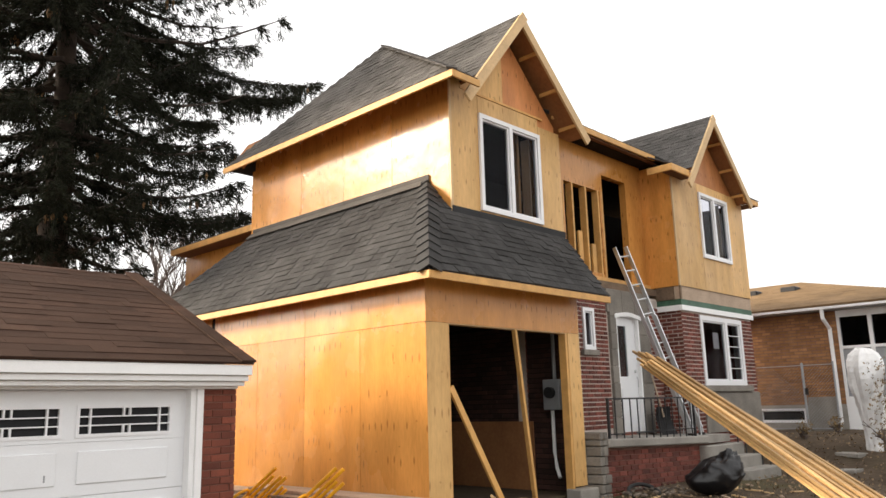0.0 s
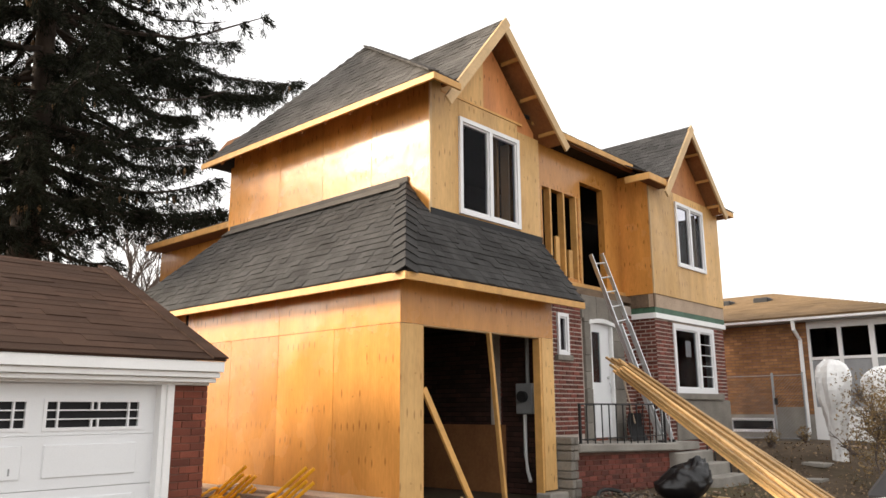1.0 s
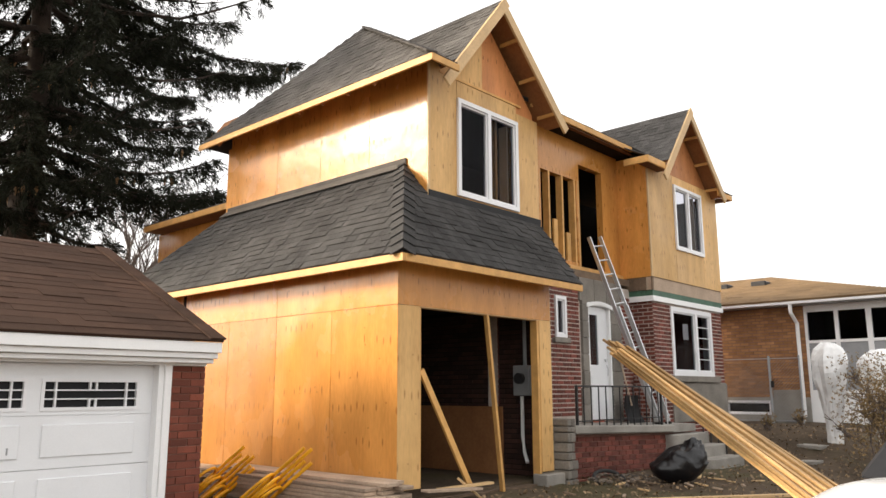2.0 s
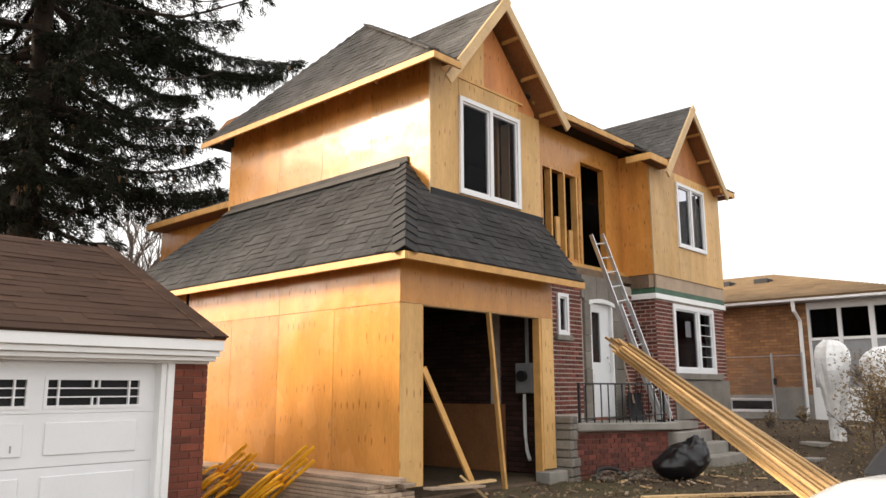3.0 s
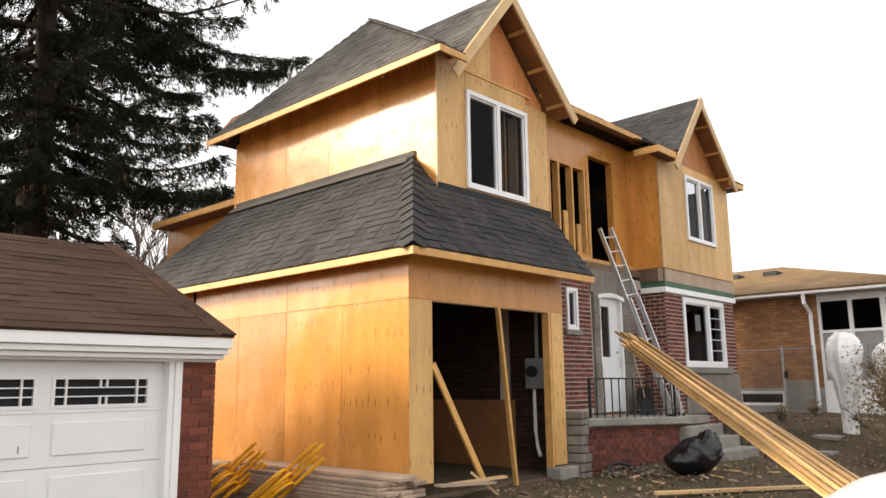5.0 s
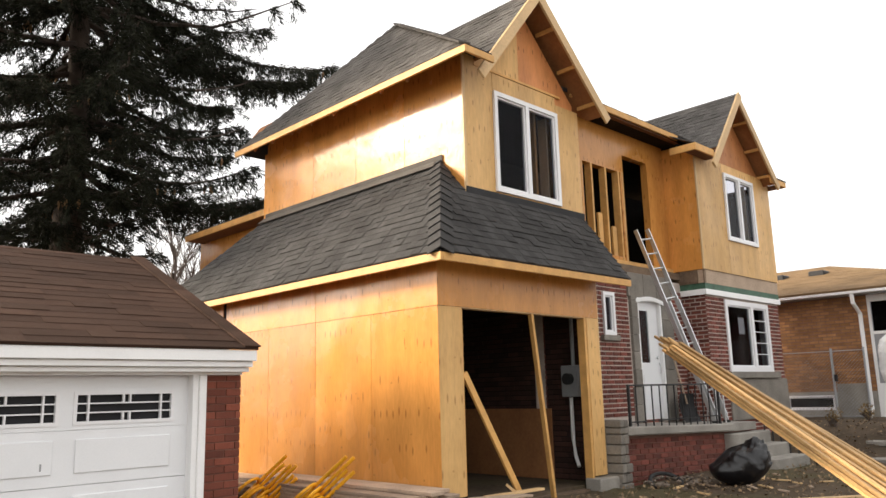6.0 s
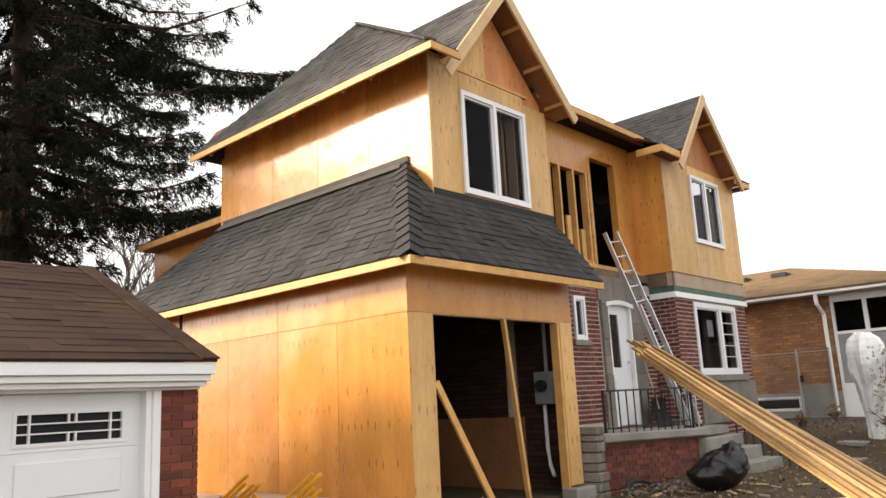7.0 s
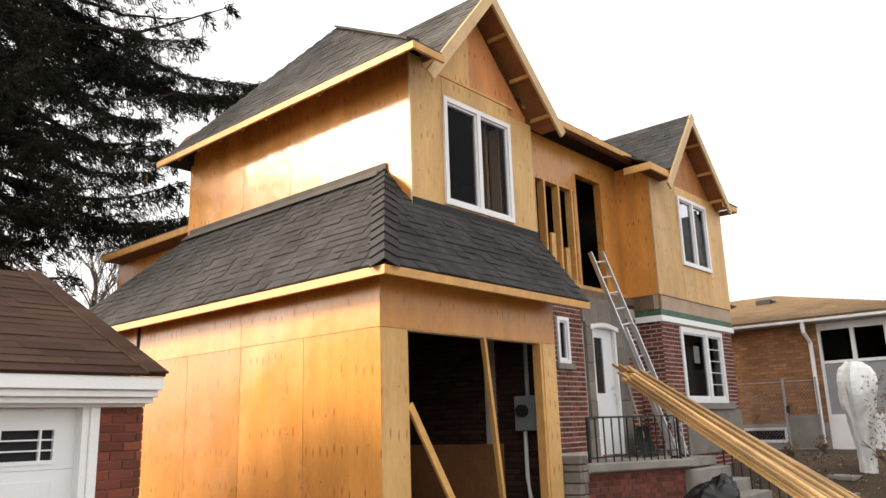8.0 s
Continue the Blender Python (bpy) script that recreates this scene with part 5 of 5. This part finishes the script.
def bare(name, at, height, material, label, seed, depth=6, spread=0.5, r0=0.12, parentkind="tree"):
    t = thing(name, at, label, parentkind)
    rnd = random.Random(seed)
    trunk, twigs = bmesh.new(), bmesh.new()

    def grow(p, d, L, r, k):
        pts, q, dd = [p], p, d
        for _ in range(3):
            dd = (dd + Vector((rnd.gauss(0, 0.13), rnd.gauss(0, 0.13), rnd.gauss(0.05, 0.1)))).normalized()
            q = q + dd * L / 3
            pts.append(q)
        tube(pts, [r, r * 0.85, r * 0.72, r * 0.6], 5 if k > 2 else 3, trunk if k > depth - 2 else twigs, False)
        if k == 0:
            return
        for i in range(3 if k > 1 else 4):
            a = pts[rnd.choice((1, 2, 3, 3))]
            nd = (dd + Vector((rnd.gauss(0, spread), rnd.gauss(0, spread), rnd.gauss(0.1, spread * 0.6)))).normalized()
            grow(a, nd, L * rnd.uniform(0.58, 0.82), max(r * 0.62, 0.010), k - 1)

    grow(Vector(at) - Z * 0.1, Vector((0, 0, 1)), height * 0.34, r0, depth)
    part("trunk", trunk, M_BARK if r0 > 0.08 else material, t)
    tagged(part("twig_spray", twigs, material, t, "fine bare twigs"), kind="stuff")
    return t


bare("bare_tree", (4.8, 20.5, 0.2), 11.5, M_TWIG, "leafless pale tree with a haze of fine twigs", 3, 6, 0.36, 0.14)
bare("bare_tree", (6.9, 21.0, 0.2), 11.0, M_TWIG, "leafless pale tree with a haze of fine twigs", 8, 6, 0.38, 0.14)
bare("bare_tree", (8.3, 24.5, 0.2), 11.0, M_TWIG, "leafless pale tree with a haze of fine twigs", 12, 6, 0.38, 0.14)


def shrub(at, h, seed):
    t = bare("shrub", at, h, M_TWIG, "tangled bare shrub with a few dry brown leaves", seed, 5, 0.42, 0.03, "shrub")
    rnd = np.random.RandomState(seed)
    tufts = []
    for _ in range(int(560 * h * h)):
        p = rnd.normal(0, 1, 3) * (0.2 * h, 0.2 * h, 0.24 * h) + np.array((at[0], at[1], at[2] + h * 0.58))
        if p[2] > at[2] + 0.1 and math.hypot(p[0] - at[0], p[1] - at[1]) < 0.38 * h and p[2] < at[2] + h * 1.02:
            tufts.append((p, rnd.normal(0, 1, 3), 0.045, 0.5, 4))
    tagged(needles(tufts, M_SHRUB_LEAF, "dry_foliage", t, (0.16, 0.3)), kind="stuff")


shrub((7.9, -3.35, ground_z(7.9, -3.35)), 2.0, 21)
shrub((8.6, -3.55, ground_z(8.6, -3.55)), 1.8, 22)


shrub((10.6, -0.55, ground_z(10.6, -0.55) - 0.02), 0.42, 31)
shrub((12.0, -0.75, ground_z(12.0, -0.75) - 0.02), 0.42, 32)


def wrapped_shrub(x, y, r, h, seed):
    """A plant wrapped in white plastic: a crumpled standing bundle."""
    z0 = ground_z(x, y) - 0.05
    bm = bmesh.new()
    rings = []
    for k in range(18):
        f = k / 17
        prof = (0.42 + 0.62 * smooth(0.1, 0.75, f)) * (1 - max(0, f - 0.82) ** 2 * 14) if f < 1 else 0.42
        ring = []
        for i in range(28):
            a = i / 28 * math.tau
            w = 1 + 0.36 * noise.noise((math.cos(a) * 1.6 + seed, math.sin(a) * 1.6, f * 3.2)) + 0.16 * noise.noise((math.cos(a) * 4, math.sin(a) * 4 + seed, f * 4)) + 0.09 * noise.noise((math.cos(a) * 9, math.sin(a) * 9 + seed, f * 14))
            ring.append(bm.verts.new((x + math.cos(a) * r * prof * w, y + math.sin(a) * r * prof * w, z0 + h * f + 0.05 * noise.noise((a, f * 4, seed)))))
        rings.append(ring)
    for a, b in zip(rings, rings[1:]):
        for i in range(28):
            bm.faces.new((a[i], a[(i + 1) % 28], b[(i + 1) % 28], b[i]))
    bm.faces.new(rings[-1])
    bm.faces.new(rings[0][::-1])
    ob = part("wrapped_shrub", bm, M_TARP)
    tagged(ob, "shrub wrapped in crumpled white plastic sheet", "wrapped plant", "wrapped shrubs")


wrapped_shrub(10.1, -2.0, 0.29, 2.0, 1.0)
wrapped_shrub(9.9, -3.0, 0.40, 2.05, 5.0)


# ---- parked car ----
def car_build():
    c = thing("car", (-0.38, -5.92, ground_z(0.4, -6.1) - 0.05), "white parked saloon car with a rounded bonnet", "car", local=True, rz=0)
    prof = [(-2.25, 0.35, 0.70, 0.74), (-2.24, 0.28, 0.92, 0.80), (-2.05, 0.22, 1.05, 0.86), (-1.6, 0.2, 1.10, 0.88), (-1.1, 0.2, 1.13, 0.88), (-0.85, 0.2, 1.15, 0.88),
            (0.9, 0.2, 1.06, 0.88), (1.6, 0.2, 1.06, 0.86), (2.1, 0.25, 1.02, 0.80), (2.2, 0.35, 0.85, 0.74)]
    bm = bmesh.new()
    rings = []
    for x, z0, z1, w in prof:
        ring = []
        for yy, zz in ((-0.9, 0.0), (-1.0, 0.25), (-1.0, 0.72), (-0.93, 0.92), (-0.75, 0.985), (0, 1.0), (0.75, 0.985), (0.93, 0.92), (1.0, 0.72), (1.0, 0.25), (0.9, 0.0)):
            ring.append(bm.verts.new((x, yy * w, z0 + (z1 - z0) * zz)))
        rings.append(ring)
    for a, b in zip(rings, rings[1:]):
        for i in range(len(a)):
            j = (i + 1) % len(a)
            bm.faces.new((a[i], a[j], b[j], b[i]))
    bm.faces.new(rings[0])
    bm.faces.new(rings[-1][::-1])
    body = part("body", bm, M_CAR, c, smooth=True)
    mod = body.modifiers.new("round", "SUBSURF")
    mod.levels = mod.render_levels = 2
    def cabin(k, z0, z1):
        bm = bmesh.new()
        lo = [bm.verts.new(p) for p in ((-0.35, -0.78 * k, z0), (1.75, -0.78 * k, z0), (1.75, 0.78 * k, z0), (-0.35, 0.78 * k, z0))]
        hi = [bm.verts.new(p) for p in ((0.3, -0.6 * k, z1), (1.35, -0.6 * k, z1), (1.35, 0.6 * k, z1), (0.3, 0.6 * k, z1))]
        for i in range(4):
            j = (i + 1) % 4
            bm.faces.new((lo[i], lo[j], hi[j], hi[i]))
        bm.faces.new(hi)
        bm.faces.new(lo[::-1])
        return bm
    part("greenhouse", cabin(1.0, 1.08, 1.46), M_BLIND, c, "dark car glass", bevel=0.03)
    part("roof", box(0.33, 1.32, -0.58, 0.58, 1.45, 1.50), M_CAR, c, bevel=0.02)
    for x in (-1.4, 1.35):
        for y in (-0.84, 0.84):
            s = 1 if y > 0 else -1
            w = part("wheel", tube([(x, y - 0.1 * s, 0.32), (x, y + 0.06 * s, 0.32)], 0.32, 20), M_RUBBER, c)
            part("rim", tube([(x, y + 0.06 * s, 0.32), (x, y + 0.075 * s, 0.32)], 0.21, 14), M_ALU, w)
    for y in (-0.56, 0.56):
        part("headlight", box(-2.27, -2.1, y - 0.16, y + 0.16, 0.66, 0.80), M_GREY_METAL, c, "clear headlight", bevel=0.03)
    part("grille", box(-2.28, -2.2, -0.35, 0.35, 0.52, 0.70), M_IRON, c, bevel=0.01)


car_build()


# ---- building clutter ----
def stack(name, at, label, nx, nz, length, w, h, material, seed, along=Y):
    s = thing(name, at, label, "lumber")
    rnd = random.Random(seed)
    o = Vector(at)
    cross = Vector((-along.y, along.x, 0))
    for k in range(nz):
        for i in range(nx):
            if k == nz - 1 and i == nx - 1:
                continue
            a = rnd.uniform(-0.12, 0.10)
            b = length + rnd.uniform(-0.15, 0.15)
            bm = prism(bmesh.new(), o, along, cross, Z, a, b, i * (w + 0.008), i * (w + 0.008) + w, k * (h + 0.005) + 0.0, k * (h + 0.005) + h)
            part("board", bm, material, s, bevel=0.004)


stack("board_stack", (-0.06, -0.25, 0.13), "stack of grey weathered boards along the garage wall", 3, 9, 3.4, 0.19, 0.04, M_LUMBER_GREY, 1)
stack("board_stack", (-0.10, 3.3, 0.13), "stack of grey weathered boards along the garage wall", 3, 7, 3.0, 0.19, 0.045, M_LUMBER_GREY, 2)


def scaffold_frames(top, bottom, count, seed):
    """Folded yellow steel frames: two legs with rungs, leaning on the board stack."""
    rnd = random.Random(seed)
    t0, b0 = Vector(top), Vector(bottom)
    d = (b0 - t0).normalized()
    side = Vector((-0.80, -0.55, 0.0))
    side = (side - d * side.dot(d)).normalized()
    lat = d.cross(side).normalized()
    if lat.y > 0:
        lat = -lat
    for k in range(count):
        s = thing("scaffold_frame", (b0.x, b0.y - k * 0.05, ground_z(b0.x, b0.y)), "yellow painted tubular scaffold frame leaning on the boards", "scaffold", "scaffold frames")
        off = lat * (0.062 * k + rnd.uniform(-0.008, 0.008)) + side * rnd.uniform(0, 0.05)
        cut = rnd.uniform(0, 0.16)
        a, b = t0 + off + d * cut, b0 + off + d * 0.04
        w = side * 0.30 + lat * rnd.uniform(-0.05, 0.03)
        part("leg", tube([a, b], 0.023, 8), M_YELLOW, s)
        part("leg", tube([a.lerp(b, 0.52) + w, b + w], 0.021, 8), M_YELLOW, s)
        p = a.lerp(b, 0.52)
        arch = [p + w * (0.5 - 0.5 * math.cos(q)) - d * 0.16 * math.sin(q) for q in np.linspace(0, math.pi, 9)]
        part("arch", tube(arch, 0.019, 7), M_YELLOW, s, "bent yellow tube")
        p = a.lerp(b, 0.90)
        part("rung", tube([p, p + w], 0.014, 6), M_YELLOW, s)


scaffold_frames((-0.52, 1.00, 0.90), (-1.0, 1.78, 0.12), 4, 3)
scaffold_frames((-0.55, 2.25, 0.86), (-1.02, 2.98, 0.12), 6, 4)


def bag_build():
    bm = bmesh.new()
    bmesh.ops.create_uvsphere(bm, u_segments=40, v_segments=28, radius=1)
    for v in bm.verts:
        p = v.co.copy()
        z = p.z * 0.5 + 0.5
        w = 1.0 - 0.35 * z + 0.25 * math.sin(z * 3)
        fold = 1 + 0.13 * noise.noise(p * 2.3) + 0.09 * noise.noise(p * 5.5) + 0.035 * noise.noise(p * 12)
        v.co = Vector((p.x * 0.30 * w * fold, p.y * 0.28 * w * fold, max(-0.02, 0.62 * z * fold + 0.02)))
        v.co.x += 0.24 * z * z - 0.25 * (1 - z) * max(0, -p.x)
    ob = part("rubbish_bag", bm, M_BAG, smooth=True)
    ob.matrix_basis = pose(4.55, -1.38, 0.17, 0, 0, -46)
    tagged(ob, "black plastic rubbish bag slumped on the ground", "rubbish bag")


bag_build()


def loose_boards():
    def one(name, a, b, w, h, m, label):
        ob = part(name, beam(a, b, w, h), m, bevel=0.003)
        tagged(ob, label, "board", "loose boards")
    one("garage_prop", (1.70, -0.01, 2.57), (1.95, -0.06, 0.16), 0.075, 0.04, M_LUMBER, "fresh stud standing in the garage doorway")
    one("garage_brace", (0.46, 0.05, 1.80), (1.36, 0.02, 0.32), 0.04, 0.085, M_LUMBER, "pale stud leaning aslant in the garage doorway")
    one("loose_board", (2.15, -1.98, ground_z(2.1, -2) + 0.05), (4.9, -3.45, ground_z(4.9, -3.4) + 0.06), 0.09, 0.04, M_LUMBER_PALE, "pale board lying on the bare ground")
    one("loose_board", (0.15, -0.32, 0.40), (1.15, -0.30, 0.34), 0.14, 0.03, M_LUMBER_GREY, "grey board lying across the garage threshold")
    one("loose_board", (0.6, -0.12, 0.36), (1.6, -0.14, 0.36), 0.10, 0.03, M_LUMBER_PALE, "pale board lying across the garage threshold")
    one("loose_board", (1.02, -0.06, 0.46), (1.25, -0.38, 0.14), 0.03, 0.03, M_LUMBER_PALE, "short stick propped on the boards")
    one("scrap_board", (0.6, 0.9, 0.62), (1.2, 1.0, 0.52), 0.05, 0.03, M_LUMBER_PALE, "scrap of lumber inside the garage")
    one("scrap_board", (0.7, 1.2, 0.45), (1.3, 0.9, 0.72), 0.05, 0.03, M_LUMBER_PALE, "scrap of lumber inside the garage")
    ob = part("plywood_sheet", box(3.26, 3.28, 0.95, 3.4, 0.26, 1.30), M_UNDERSIDE)
    tagged(ob, "reddish plywood sheet leaning on the brick inside the garage", "plywood")


loose_boards()


def meter_build():
    m = thing("electric_meter", (3.2, 0.52, 1.7), "grey electric meter box with conduit on the brick wall", "meter")
    part("box", box(3.13, 3.30, 0.33, 0.63, 1.47, 1.93), M_GREY_METAL, m, bevel=0.01)
    part("dial", tube([(3.132, 0.48, 1.73), (3.06, 0.48, 1.73)], 0.085, 18), M_IRON, m, "round dark meter glass")
    part("conduit", tube([(3.25, 0.48, 1.93), (3.25, 0.48, 2.86)], 0.03, 8), M_GREY_METAL, m)
    part("conduit", tube([(3.25, 0.55, 1.46), (3.25, 0.55, 0.85), (3.22, 0.5, 0.62), (3.15, 0.40, 0.48)], 0.028, 8), M_WHITE, m, "white plastic conduit")


meter_build()


def porch_things():
    sh = thing("snow_shovel", (7.12, 0.72, 0.935), "black plastic snow shovel with a wooden handle on the porch", "shovel")
    bm = bmesh.new()
    rows = []
    for k in range(7):
        f = k / 6
        y, z = 0.70 + 0.10 * f + 0.06 * math.sin(f * math.pi), 0.936 + 0.52 * f
        w = 0.30 - 0.03 * f * f
        rows.append([bm.verts.new((7.12 + w * t, y - 0.03 * abs(t), z)) for t in (-1, -0.5, 0, 0.5, 1)])
    for a, b in zip(rows, rows[1:]):
        for i in range(4):
            bm.faces.new((a[i], a[i + 1], b[i + 1], b[i]))
    bmesh.ops.solidify(bm, geom=bm.faces[:], thickness=0.012)
    part("blade", bm, M_IRON, sh, "scuffed black plastic blade")
    part("handle", tube([(7.12, 0.78, 1.26), (7.09, 0.90, 1.85), (7.06, 1.0, 2.32)], 0.017, 8), M_LUMBER_GREY, sh, "weathered wooden handle")
    part("grip", tube([(6.99, 1.0, 2.33), (7.13, 1.0, 2.33)], 0.02, 8), M_IRON, sh)


porch_things()


def leaf_litter():
    rnd = random.Random(6)
    vs, fs = [], []
    for _ in range(2200):
        x, y = rnd.uniform(1.0, 11.5), rnd.uniform(-3.4, 0.1)
        if x < 3.4 and y > -0.3 or (3.7 < x < 8.3 and y > -0.1):
            continue
        z = ground_z(x, y) + 0.02 + rnd.random() * 0.03
        s, a = rnd.uniform(0.012, 0.04), rnd.random() * math.tau
        k = len(vs)
        for b in (0, 1.6, 3.1, 4.7):
            vs.append((x + s * math.cos(a + b), y + s * math.sin(a + b) * 0.7, z + rnd.uniform(-0.015, 0.03)))
        fs.append((k, k + 1, k + 2, k + 3))
    me = bpy.data.meshes.new("leaf_litter")
    me.from_pydata(vs, [], fs)
    me.materials.append(M_DRY)
    tagged(new("leaf_litter", me), "dry leaves and scraps scattered over the yard", "litter", kind="stuff")


leaf_litter()


def rubble_build():
    rnd = random.Random(14)
    me = bpy.data.meshes.new("rubble")
    vs, fs = [], []
    for _ in range(120):
        x, y = rnd.gauss(4.3, 0.8), rnd.gauss(-0.62, 0.25)
        if y > -0.2 or x < 3.3:
            continue
        s = rnd.uniform(0.012, 0.05)
        c = Vector((x, y, ground_z(x, y) + s * 0.35 + 0.1 * max(0.0, 1 - abs(x - 3.9) - abs(y + 0.5))))
        bm = bmesh.new()
        bmesh.ops.create_icosphere(bm, subdivisions=1, radius=s)
        k = len(vs)
        for v in bm.verts:
            f = rnd.uniform(0.65, 1.2)
            vs.append((c.x + v.co.x * f * 1.3, c.y + v.co.y * f, c.z + v.co.z * f * 0.7))
        bm.verts.index_update()
        fs += [tuple(v.index + k for v in f.verts) for f in bm.faces]
        bm.free()
    me.from_pydata(vs, [], fs)
    me.materials.append(M_RUBBLE)
    tagged(new("rubble", me), "broken masonry and rubble heaped by the porch", "rubble", kind="stuff")
    ring = [(3.78 + 0.27 * math.cos(a), -0.62 + 0.20 * math.sin(a), 0.26 + 0.10 * math.sin(a + 0.5)) for a in np.linspace(0, math.tau * 0.97, 26)]
    ob = part("hose_coil", tube(ring, 0.028, 8), M_RUBBER, smooth=True)
    tagged(ob, "black rubber hose coil lying by the porch", "hose")
    for k in range(26):
        x, y, a = rnd.uniform(0.5, 6.3), rnd.uniform(-2.6, -0.5), rnd.random() * 3.14
        ln = rnd.uniform(0.08, 0.35)
        z = ground_z(x, y) + 0.025
        ob = part("wood_scrap", beam((x, y, z), (x + ln * math.cos(a), y + ln * math.sin(a), z + rnd.uniform(0, 0.02)), rnd.uniform(0.02, 0.06), 0.018), rnd.choice((M_LUMBER_PALE, M_LUMBER_GREY, M_OLD_WOOD)))
        tagged(ob, "short offcut of lumber on the mud", "wood scrap", "wood scraps")


rubble_build()
